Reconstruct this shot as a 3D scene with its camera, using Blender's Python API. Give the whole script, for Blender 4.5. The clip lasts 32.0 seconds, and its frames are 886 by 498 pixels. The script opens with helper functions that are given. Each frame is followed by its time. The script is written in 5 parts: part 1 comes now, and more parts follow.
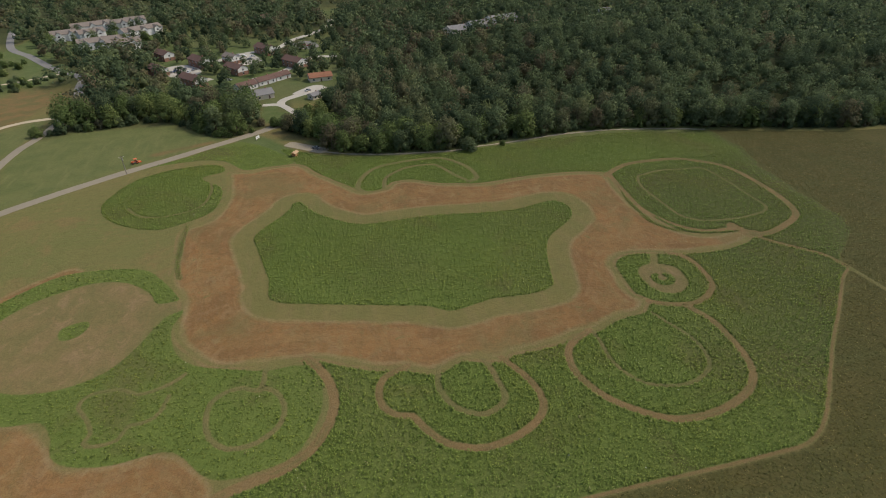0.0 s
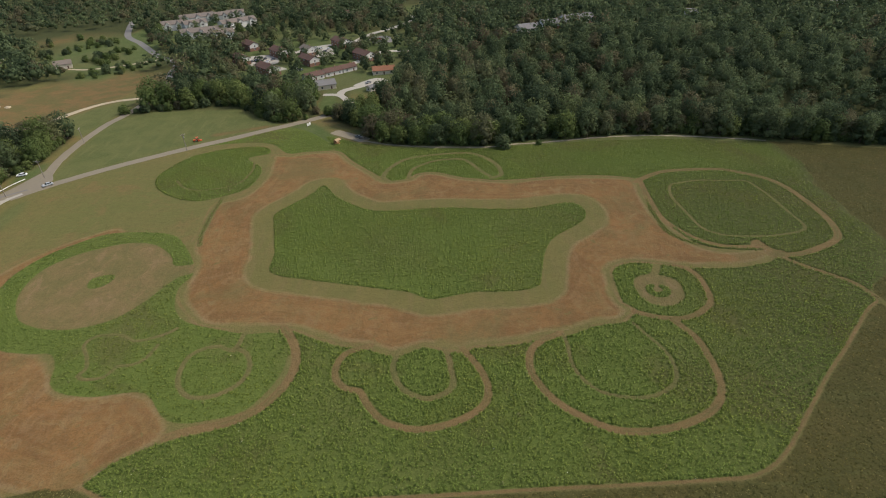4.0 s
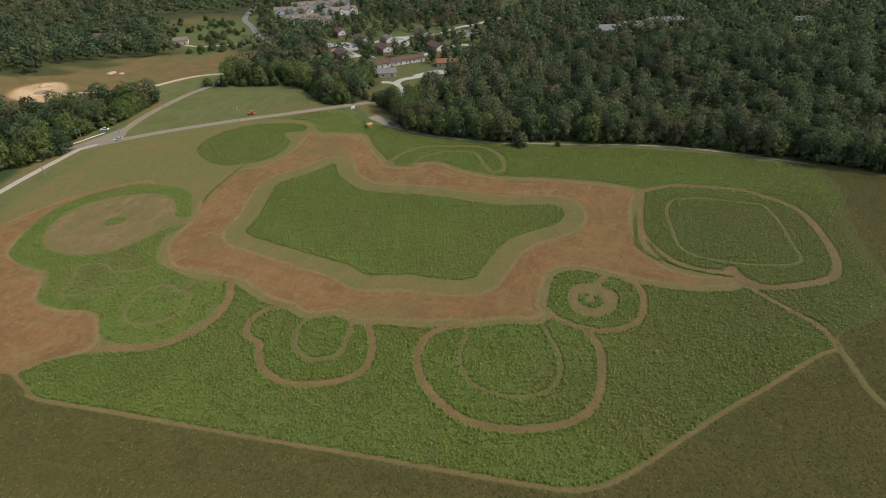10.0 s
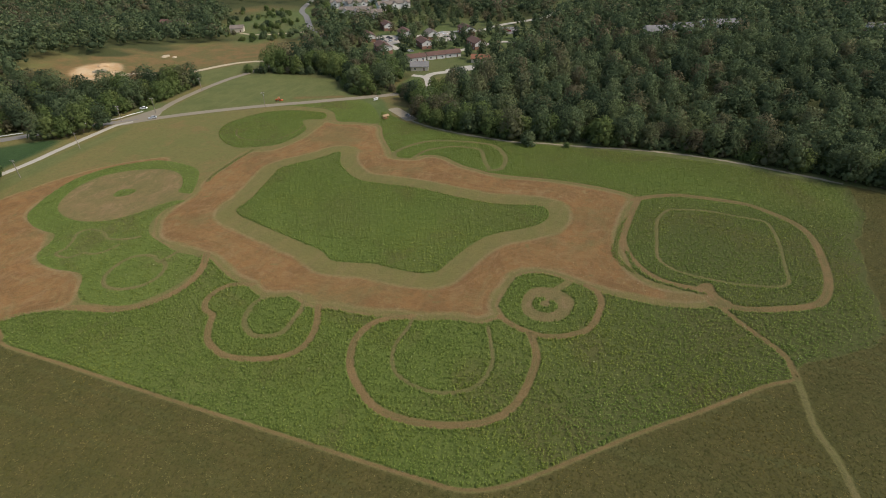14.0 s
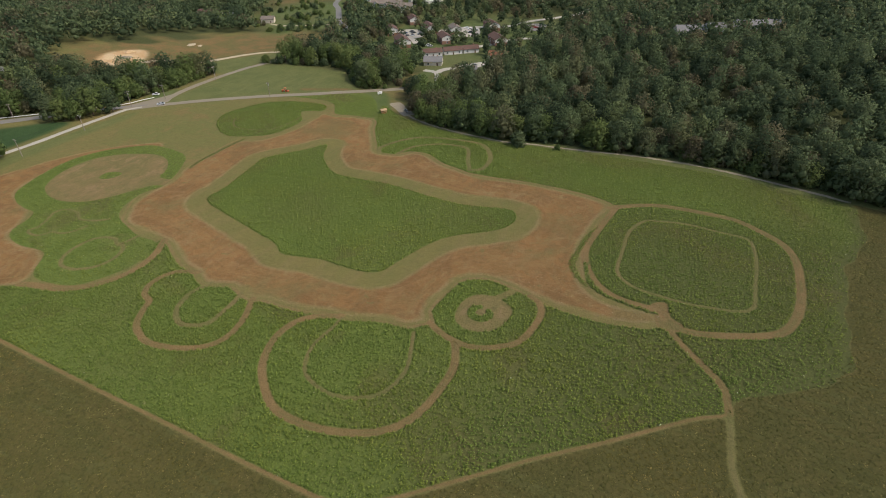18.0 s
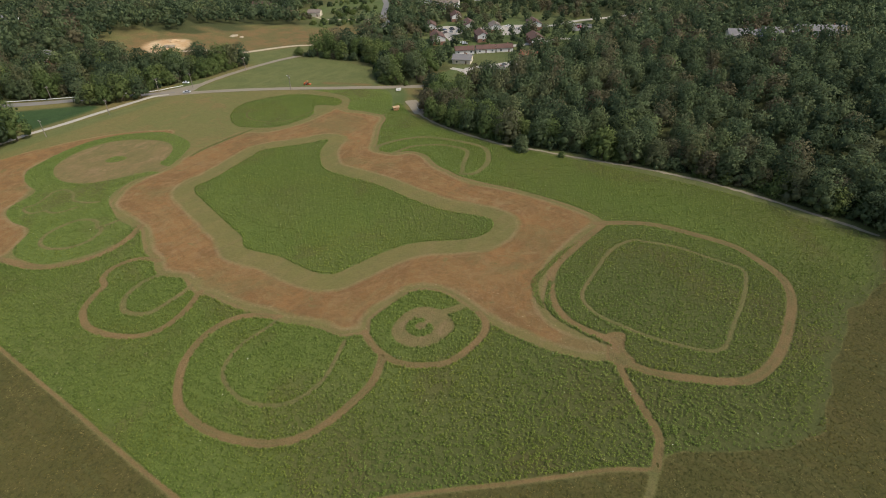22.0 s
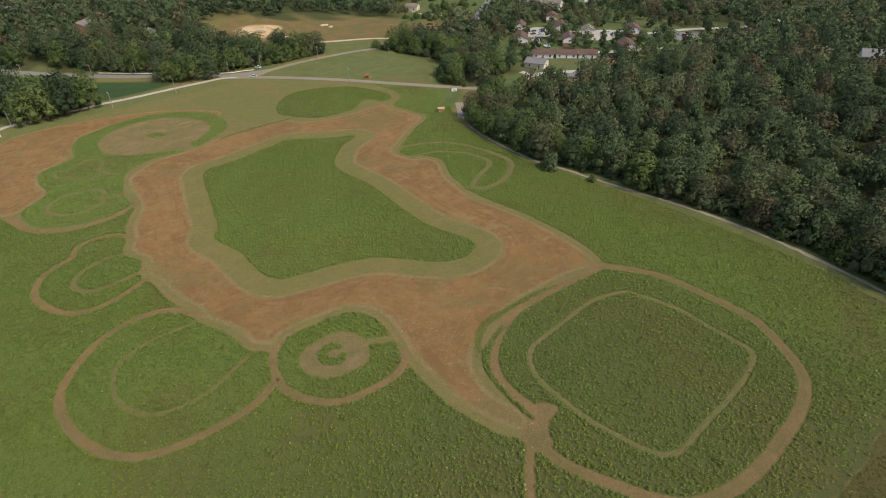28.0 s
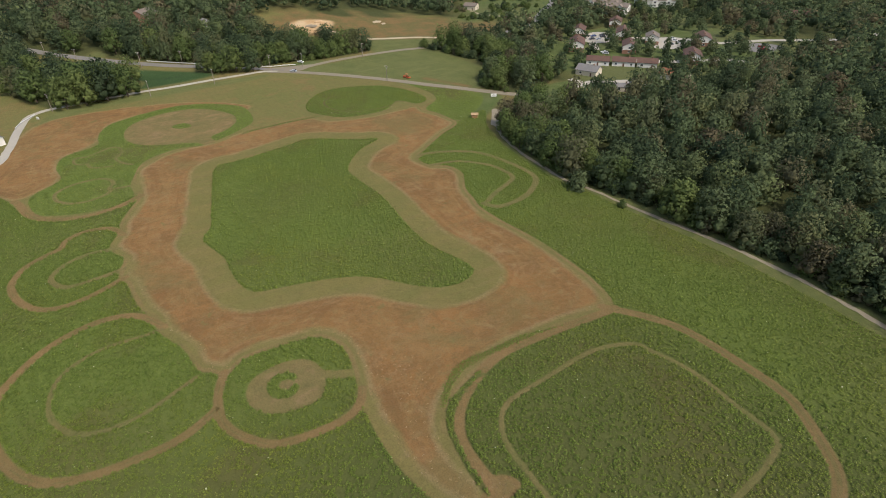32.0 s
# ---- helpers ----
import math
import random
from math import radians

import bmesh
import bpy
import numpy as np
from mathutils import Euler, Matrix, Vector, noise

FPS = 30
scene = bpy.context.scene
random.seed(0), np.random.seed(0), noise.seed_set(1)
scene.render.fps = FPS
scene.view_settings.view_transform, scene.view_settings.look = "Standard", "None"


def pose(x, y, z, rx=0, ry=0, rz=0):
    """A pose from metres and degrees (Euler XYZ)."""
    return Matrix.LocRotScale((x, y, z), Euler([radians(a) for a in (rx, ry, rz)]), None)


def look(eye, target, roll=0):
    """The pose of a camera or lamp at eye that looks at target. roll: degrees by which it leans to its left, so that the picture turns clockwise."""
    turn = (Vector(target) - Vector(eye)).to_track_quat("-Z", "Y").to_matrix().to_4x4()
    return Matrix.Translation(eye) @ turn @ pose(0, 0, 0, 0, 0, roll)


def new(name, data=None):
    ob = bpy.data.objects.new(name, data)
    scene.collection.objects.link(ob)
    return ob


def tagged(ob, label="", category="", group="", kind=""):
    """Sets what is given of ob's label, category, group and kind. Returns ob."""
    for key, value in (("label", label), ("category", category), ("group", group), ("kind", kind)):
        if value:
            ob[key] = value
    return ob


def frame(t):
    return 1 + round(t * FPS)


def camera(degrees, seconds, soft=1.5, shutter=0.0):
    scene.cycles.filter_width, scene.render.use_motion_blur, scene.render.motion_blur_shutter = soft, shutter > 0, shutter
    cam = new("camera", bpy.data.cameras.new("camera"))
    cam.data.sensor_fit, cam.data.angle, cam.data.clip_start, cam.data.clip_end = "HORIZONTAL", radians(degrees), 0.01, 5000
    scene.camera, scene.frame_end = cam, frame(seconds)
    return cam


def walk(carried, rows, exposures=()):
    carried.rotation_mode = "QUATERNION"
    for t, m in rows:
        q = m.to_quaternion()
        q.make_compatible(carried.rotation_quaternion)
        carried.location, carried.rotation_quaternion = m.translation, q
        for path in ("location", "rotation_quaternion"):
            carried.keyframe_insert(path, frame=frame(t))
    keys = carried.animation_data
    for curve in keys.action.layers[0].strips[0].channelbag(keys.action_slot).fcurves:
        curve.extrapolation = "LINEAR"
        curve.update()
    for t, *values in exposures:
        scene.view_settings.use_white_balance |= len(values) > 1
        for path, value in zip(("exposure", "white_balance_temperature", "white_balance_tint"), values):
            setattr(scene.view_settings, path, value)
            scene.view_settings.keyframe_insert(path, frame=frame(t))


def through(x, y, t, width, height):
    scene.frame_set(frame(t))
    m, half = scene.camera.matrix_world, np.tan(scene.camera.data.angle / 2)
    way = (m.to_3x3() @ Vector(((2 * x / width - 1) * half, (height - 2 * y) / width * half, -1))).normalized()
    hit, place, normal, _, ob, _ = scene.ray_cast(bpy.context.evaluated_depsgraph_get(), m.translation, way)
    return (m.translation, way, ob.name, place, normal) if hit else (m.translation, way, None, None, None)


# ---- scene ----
cam = camera(79.17, 32.0, soft=1.0)
METRES, EYE, TILT, LEAN, TURN = 265.8, 105.0, 0.0, 0.0, -13.9
EXPOSURES = [(0.0, 0.14), (9.0, 0.17), (20.0, 0.22), (32.0, 0.30)]
ROWS = [
    (0.0, 0.00085, 0.00030, -0.00203, 0.19, -33.73, -0.03),
    (0.5, 0.01377, -0.00182, -0.00224, 1.59, -33.72, 0.07),
    (1.0, 0.02729, -0.00364, -0.00216, 3.21, -33.77, 0.24),
    (1.5, 0.04220, -0.00528, -0.00288, 4.85, -33.75, 0.43),
    (2.0, 0.05698, -0.00654, -0.00302, 6.30, -33.79, 0.55),
    (2.5, 0.07275, -0.00723, -0.00307, 7.69, -33.79, 0.67),
    (3.0, 0.08937, -0.00716, -0.00305, 9.09, -33.79, 0.79),
    (3.5, 0.10676, -0.00662, -0.00325, 10.02, -33.76, 0.86),
    (5.5, 0.17772, 0.00026, -0.00503, 13.93, -33.79, 1.13),
    (6.0, 0.19622, 0.00258, -0.00533, 14.89, -33.78, 1.17),
    (6.5, 0.21465, 0.00532, -0.00559, 15.94, -33.78, 1.17),
    (7.0, 0.23295, 0.00862, -0.00587, 17.25, -33.75, 1.21),
    (7.5, 0.24996, 0.01219, -0.00625, 18.93, -33.74, 1.17),
    (8.0, 0.26832, 0.01618, -0.00710, 20.90, -33.72, 1.26),
    (8.5, 0.28566, 0.02022, -0.00720, 22.72, -33.68, 1.31),
    (9.0, 0.30284, 0.02443, -0.00761, 23.76, -33.68, 1.31),
    (9.5, 0.31899, 0.02885, -0.00812, 24.42, -33.72, 1.29),
    (10.0, 0.33417, 0.03318, -0.00834, 25.30, -33.75, 1.18),
    (10.5, 0.34928, 0.03840, -0.00869, 26.32, -33.77, 1.16),
    (11.0, 0.36368, 0.04381, -0.00920, 27.29, -33.77, 1.11),
    (11.5, 0.37773, 0.04980, -0.00968, 28.28, -33.78, 1.08),
    (12.0, 0.39113, 0.05656, -0.01046, 29.26, -33.80, 1.06),
    (12.5, 0.40482, 0.06400, -0.01116, 29.98, -33.82, 1.10),
    (13.0, 0.41789, 0.07219, -0.01189, 30.82, -33.86, 1.12),
    (13.5, 0.43052, 0.08093, -0.01288, 31.86, -33.87, 1.13),
    (14.0, 0.44300, 0.09021, -0.01352, 33.39, -33.92, 1.14),
    (14.5, 0.45553, 0.10032, -0.01421, 34.87, -33.94, 1.20),
    (16.5, 0.49977, 0.14272, -0.01846, 38.18, -34.08, 1.18),
    (17.0, 0.51062, 0.15505, -0.01976, 38.87, -34.11, 1.21),
    (17.5, 0.52085, 0.16746, -0.02116, 39.31, -34.14, 1.21),
    (18.0, 0.53055, 0.18004, -0.02245, 39.55, -34.19, 1.22),
    (18.5, 0.53994, 0.19257, -0.02373, 40.17, -34.24, 1.26),
    (19.0, 0.54931, 0.20565, -0.02488, 41.36, -34.25, 1.28),
    (19.5, 0.55846, 0.21897, -0.02601, 42.48, -34.25, 1.33),
    (20.0, 0.56690, 0.23232, -0.02722, 43.25, -34.28, 1.38),
    (20.5, 0.57510, 0.24593, -0.02852, 44.09, -34.31, 1.40),
    (21.0, 0.58307, 0.25947, -0.02994, 45.08, -34.28, 1.45),
    (21.5, 0.59030, 0.27317, -0.03119, 46.26, -34.27, 1.47),
    (22.0, 0.59738, 0.28721, -0.03249, 47.25, -34.26, 1.47),
    (22.5, 0.60380, 0.30161, -0.03414, 47.93, -34.24, 1.49),
    (23.0, 0.60976, 0.31606, -0.03576, 48.61, -34.28, 1.55),
    (23.5, 0.61534, 0.33087, -0.03747, 49.62, -34.26, 1.58),
    (24.0, 0.62048, 0.34555, -0.03924, 50.80, -34.22, 1.54),
    (24.5, 0.62517, 0.36079, -0.04086, 52.13, -34.19, 1.54),
    (25.0, 0.62925, 0.37611, -0.04280, 53.39, -34.15, 1.57),
    (25.5, 0.63243, 0.39150, -0.04465, 54.73, -34.11, 1.55),
    (27.5, 0.63950, 0.45216, -0.05041, 60.43, -34.04, 1.43),
    (28.0, 0.63895, 0.46733, -0.05268, 61.49, -34.01, 1.40),
    (28.5, 0.63770, 0.48080, -0.05464, 62.73, -33.98, 1.36),
    (29.0, 0.63575, 0.49488, -0.05670, 63.75, -33.95, 1.33),
    (29.5, 0.63288, 0.50797, -0.05878, 64.61, -33.94, 1.29),
    (30.0, 0.62927, 0.52076, -0.06068, 65.39, -33.92, 1.27),
    (30.5, 0.62502, 0.53246, -0.06262, 66.23, -33.88, 1.20),
    (31.0, 0.62051, 0.54286, -0.06422, 67.26, -33.87, 1.14),
    (31.5, 0.61553, 0.55237, -0.06569, 68.35, -33.85, 1.09),
    (32.0, 0.61016, 0.56057, -0.06734, 69.34, -33.83, 1.04),
]
walk(cam, [(t, pose(0, 0, EYE, TILT, LEAN, TURN) @ pose(METRES * x, METRES * y, METRES * z, 90 + pitch, roll, yaw)) for t, x, y, z, yaw, pitch, roll in ROWS], EXPOSURES)

# ---- light ----
world = bpy.data.worlds.new("sky")
scene.world = world
world.use_nodes = True
SUN_AZ, SUN_EL = 82.0, 50.0
wn = world.node_tree.nodes
sky = wn.new("ShaderNodeTexSky")
sky.sky_type, sky.sun_disc = "NISHITA", False
sky.sun_elevation, sky.sun_rotation = radians(SUN_EL), radians(SUN_AZ)
sky.air_density, sky.dust_density, sky.ozone_density = 1.2, 3.0, 1.0
wn["Background"].inputs["Strength"].default_value = 0.15
world.node_tree.links.new(sky.outputs["Color"], wn["Background"].inputs["Color"])
sun = new("sun", bpy.data.lights.new("sun", "SUN"))
sun.data.energy, sun.data.angle, sun.data.color = 2.2, radians(0.6), (1.0, 0.94, 0.84)
SUN_DIR = Vector((math.sin(radians(SUN_AZ)) * math.cos(radians(SUN_EL)), math.cos(radians(SUN_AZ)) * math.cos(radians(SUN_EL)), math.sin(radians(SUN_EL))))
sun.matrix_world = look(SUN_DIR * 400, (0, 0, 0))

# ---- the plan: outlines and lines on the ground, in metres ----
MOWN_NORTH = [(-11, 252.5), (-1.5, 237), (10, 220.5), (16, 212.5), (26, 213.5), (29, 218.5), (38.5, 219.5), (50, 212.5), (58.5, 210), (65, 208), (76.5, 208), (94, 209.5), (116, 208), (128.5, 202.5), (126, 190), (124.5, 171), (126.5, 159), (130.5, 148), (139, 143.5), (149.5, 144.5), (154.5, 140.5), (151, 135.5), (143, 133), (133, 132), (119.5, 133.5), (111, 136), (102, 137.5), (95, 134), (93, 125), (92.5, 116.5), (95.5, 112.5)]
MOWN_SOUTH = [(92, 109), (90, 107), (81, 106), (71.5, 102.5), (65, 102.5), (60, 100.5), (52, 99.5), (44, 99), (42.5, 97.5), (36, 98.5), (30.5, 100.5), (25, 98), (20, 98), (13, 101.5), (7, 102.5), (-2.5, 107), (-8, 110), (-16, 111), (-26.5, 111.5), (-36.5, 114), (-42.5, 120), (-49, 130), (-50, 146.5), (-55.5, 160), (-56, 173), (-57, 195), (-46.5, 203), (-42.5, 220.5), (-43.5, 236.5), (-44, 250), (-35.5, 249.5), (-27, 252)]
EDGE_SOUTH = [(-45, 62), (-39.8, 59.6), (-36.3, 57.8), (-32.6, 56), (-5.8, 55.8), (26, 55.4), (56, 55.4), (75, 55.2), (92, 55.3), (101, 55.9), (109.8, 60.4), (121.3, 70.5), (134.3, 82.4), (148.2, 94), (163, 107), (169.5, 111.2)]
EDGE_EAST = [(173.5, 118.5), (185.5, 127), (197, 141), (200, 158), (203, 186.5), (210, 214.5), (210.5, 233)]
EDGE_NORTH = [(209, 240), (187, 245.5), (163, 249.5), (145, 250.5), (122, 250.5), (94, 248.5), (79, 248), (66, 246), (45, 248.5), (32, 251), (22, 253.5), (10, 258.5), (-2, 264), (-20, 276)]
EDGE_WEST = [(-12, 250), (-15, 200), (-12, 111), (-7, 100), (-5.5, 92), (-7.5, 84), (-12, 79), (-18, 76), (-30, 73), (-40, 68)]
AREAS = dict(
    heart=[(-12, 209.5), (-4, 196), (10, 184), (22.5, 183), (39.5, 183.5), (61.5, 180.5), (75.5, 180), (91, 183.5), (95.5, 181.5), (97, 176.5), (95.5, 170), (90, 164), (83, 159), (78, 153.5), (74, 145), (71, 134.5), (68.5, 127), (63.5, 125), (56.5, 124.5), (47, 125), (38, 123), (32, 122.5), (26, 126.5), (17, 129), (4.5, 132.5), (-8, 136), (-21, 141), (-22.5, 153), (-25, 164.5), (-28.5, 182.5), (-24, 191), (-17, 200.5)],
    disc=[(-87, 212), (-75, 201.5), (-64, 198), (-54.5, 202), (-46.5, 209), (-44, 222.5), (-46, 233.5), (-54.5, 243.5), (-53.5, 247), (-46, 251), (-47, 257.5), (-54, 261.5), (-69.5, 258.5), (-83, 250.5), (-89.5, 238), (-92, 225)],
    ne_crop=[(-87.5, 259.5), (-76, 265), (-56.5, 267.5), (-46, 263.5), (-36.5, 251), (-27, 253), (-13.5, 256), (-25.5, 278), (-40.5, 291), (-53, 285), (-66, 274)],
    west_crop=[(-49.5, 149), (-56, 160), (-64, 169.5), (-77.5, 173), (-90.5, 172.5), (-99.5, 165.5), (-106.5, 157), (-110, 145), (-108, 132), (-102.5, 118.5), (-98, 112), (-90, 107.5), (-81, 105.5), (-74.5, 105), (-70.5, 99.5), (-68.5, 93.5), (-64, 90), (-55, 88), (-44.5, 89), (-40, 87), (-34.5, 80.5), (-29.5, 78), (-22, 78.5), (-15, 80.5), (-11, 85.5), (-8, 92.5), (-7.5, 100), (-10, 107), (-14, 110), (-22, 110), (-31.5, 113), (-40.5, 116.5), (-46.5, 123), (-49.5, 134), (-47.5, 142)],
    west_hole=[(-49, 148), (-56, 148), (-59.5, 154.5), (-68, 162.5), (-77.5, 165), (-86.5, 162.5), (-95.5, 157), (-101.5, 148), (-101, 135), (-95, 123.5), (-88.5, 118.5), (-80.5, 116), (-72.5, 116), (-64, 119.5), (-58.5, 127), (-55, 135), (-52, 141), (-47, 143.5)],
    west_dot=[(-81, 138), (-81.5, 142), (-76.5, 144.5), (-73.5, 142.5), (-75, 137.5), (-79, 136)],
    ring_a_hole=[(98.5, 121.5), (99.5, 127), (102.5, 130), (108.5, 130), (113.5, 126.5), (113, 119.5), (111, 116), (106, 113.5), (100.5, 115.5)],
    ring_a_dot=[(103, 124.8), (101.6, 122.6), (101.9, 119.9), (104.2, 118), (107.2, 118.1), (109.2, 120.2), (109.2, 122.9), (107.4, 124.6), (106.2, 123.6), (107, 122.2), (106.5, 120.9), (105.2, 120.6), (104.1, 121.4), (104.3, 122.9), (105.3, 123.6), (105.2, 125.1)],
    junction=[(149, 146.5), (153, 149), (155, 142.5), (158.5, 140.5), (157.5, 137), (152.5, 136.5), (150.5, 141.5)],
    red_sw=[(-46, 61), (-53, 60.5), (-75, 68), (-103, 77), (-120, 88), (-123, 112), (-118, 138), (-108, 160), (-90, 176), (-84, 170), (-100, 164), (-107, 150), (-107, 132), (-101, 114), (-90, 108), (-77, 104), (-71, 97), (-66, 90), (-56, 88), (-45, 88.5), (-38, 84), (-32, 75), (-40, 68)],
    green_field=[(-142.5, 228.5), (-149, 314), (-114, 327), (-89, 331.5), (-68.5, 310.5), (-53, 299.5), (-55, 290), (-85, 268.5), (-121.5, 240)],
    dull_field=[(-60, 60.5), (-46, 62), (0, 70), (100, 100), (150, 125), (185, 185), (195, 212), (205, 241), (240, 233), (285, 221), (330, 216), (430, 190), (420, -60), (100, -140), (-140, -80), (-140, 40)],
    ne_grass=[(-57.5, 270.5), (-47.5, 285), (-39, 300), (-30, 297), (-21, 286), (-8.5, 263.5), (-9.5, 248), (-17, 264), (-40.5, 282.5)],
    lawn_e=[(-30, 350.5), (-17.5, 342), (-12, 333.5), (-15.5, 327), (-27.5, 334)],
    lawn_f=[(-31.5, 359), (-20, 389), (-4.5, 389.5), (-2, 379.5), (-19.5, 360)],
    verge=[(-143, 200), (-144, 150), (-142, 125), (-136, 97), (-122, 85), (-95, 76), (-88, 71), (-97, 79), (-118, 92), (-128, 110), (-133, 150), (-136, 196)],
    lawn_g=[(-155, 290), (-154, 345), (-158, 350), (-171, 343), (-181, 322), (-190, 304), (-186, 293), (-170, 288)],
    scrub=[(-312.0, 522.0), (-275.0, 539.0), (-237.0, 549.0), (-197.0, 483.0), (-176.0, 450.0), (-186.0, 413.0), (-224.0, 405.0), (-261.0, 438.0)],
    road_strip=[(-81.0, 278.0), (-68.0, 285.0), (-55.0, 291.0), (-56.0, 295.0), (-70.0, 289.0), (-84.0, 282.0)],
    lawn_a=[(-33, 381), (-5, 387), (-5, 374), (-23, 358), (-30, 362)],
    lawn_b=[(21, 691), (43, 692), (36, 630), (21, 623)],
    lawn_c=[(-32, 348), (-20, 347), (-13, 328), (-31, 317)],
    lawn_d=[(-160, 228), (-156, 222), (-150, 232), (-153, 246), (-158, 244)],
    far_grass=[(-284, 493.5), (-223.5, 523.5), (-178, 455.5), (-207, 428.5), (-245.5, 430), (-282, 459)],
    tan_field=[(-256, 248), (-275, 272), (-262, 300), (-268, 325), (-250, 366), (-222, 391), (-167, 419), (-152, 399), (-163, 382), (-170, 350), (-188, 306), (-186, 292), (-210, 270), (-218, 260), (-232, 246)],
    tan_far=[(-356.5, 548.5), (-273.5, 581), (-258.5, 547.5), (-305.5, 522.5)],
    row_crop=[(-232, 96), (-195, 139), (-170, 173), (-158, 175), (-153, 150), (-154, 134), (-171, 137), (-205, 100)],
    pit=[(-246, 258), (-252, 269), (-250, 283), (-241, 294), (-230, 287), (-222, 273), (-222, 262), (-229, 256), (-239, 256)],
    clearing=[(-205, 108), (-222, 112), (-236, 122), (-228, 129), (-214, 119)],
    lane_verge=[(-34, 292), (-14, 289), (6, 268), (35, 247), (95, 244), (163, 246), (212, 236), (214, 249), (163, 260), (95, 259), (35, 266), (12, 280)],
    wood_east=[(-20, 303), (-4, 290), (10, 273), (24, 261), (45, 255), (66, 252), (80, 254), (95, 255), (125, 258), (163, 257), (188, 252), (212, 246), (236, 238), (285, 225), (320, 222), (420, 200), (620, 190), (800, 330), (860, 600), (700, 840), (300, 860), (120, 790), (60, 650), (30, 560), (20, 480), (24, 420), (22, 385), (16, 352), (-2, 322)],
    wood_west=[(-142, 90), (-152, 110), (-153, 130), (-172, 134), (-205, 99), (-240, 95), (-218, 130), (-165, 203), (-163, 222), (-158, 240), (-158, 262), (-162, 282), (-176, 286), (-186, 270), (-198, 250), (-222, 230), (-262, 236), (-286, 270), (-278, 326), (-740, 330), (-740, 60), (-500, 20), (-260, 50), (-190, 70)],
    wood_north=[(-740, 320), (-276, 326), (-256, 370), (-224, 394), (-165, 425), (-150, 395), (-146, 350), (-40, 340), (-15, 345), (0, 380), (28, 430), (30, 560), (60, 640), (120, 780), (300, 850), (700, 830), (760, 940), (200, 990), (-300, 990), (-760, 900)],
    tree_row=[(-149, 320), (-115, 328), (-85, 331), (-70, 316), (-52, 298), (-36, 304), (-28, 312), (-38, 335), (-75, 350), (-110, 352), (-146, 345)],
    estate=[(-125, 500), (-120, 420), (-95, 380), (-40, 350), (20, 370), (30, 470), (30, 560), (-60, 560), (-130, 620), (-230, 640), (-235, 520)],
    mown=MOWN_NORTH + MOWN_SOUTH,
    field=EDGE_SOUTH + EDGE_EAST + EDGE_NORTH + EDGE_WEST,
)
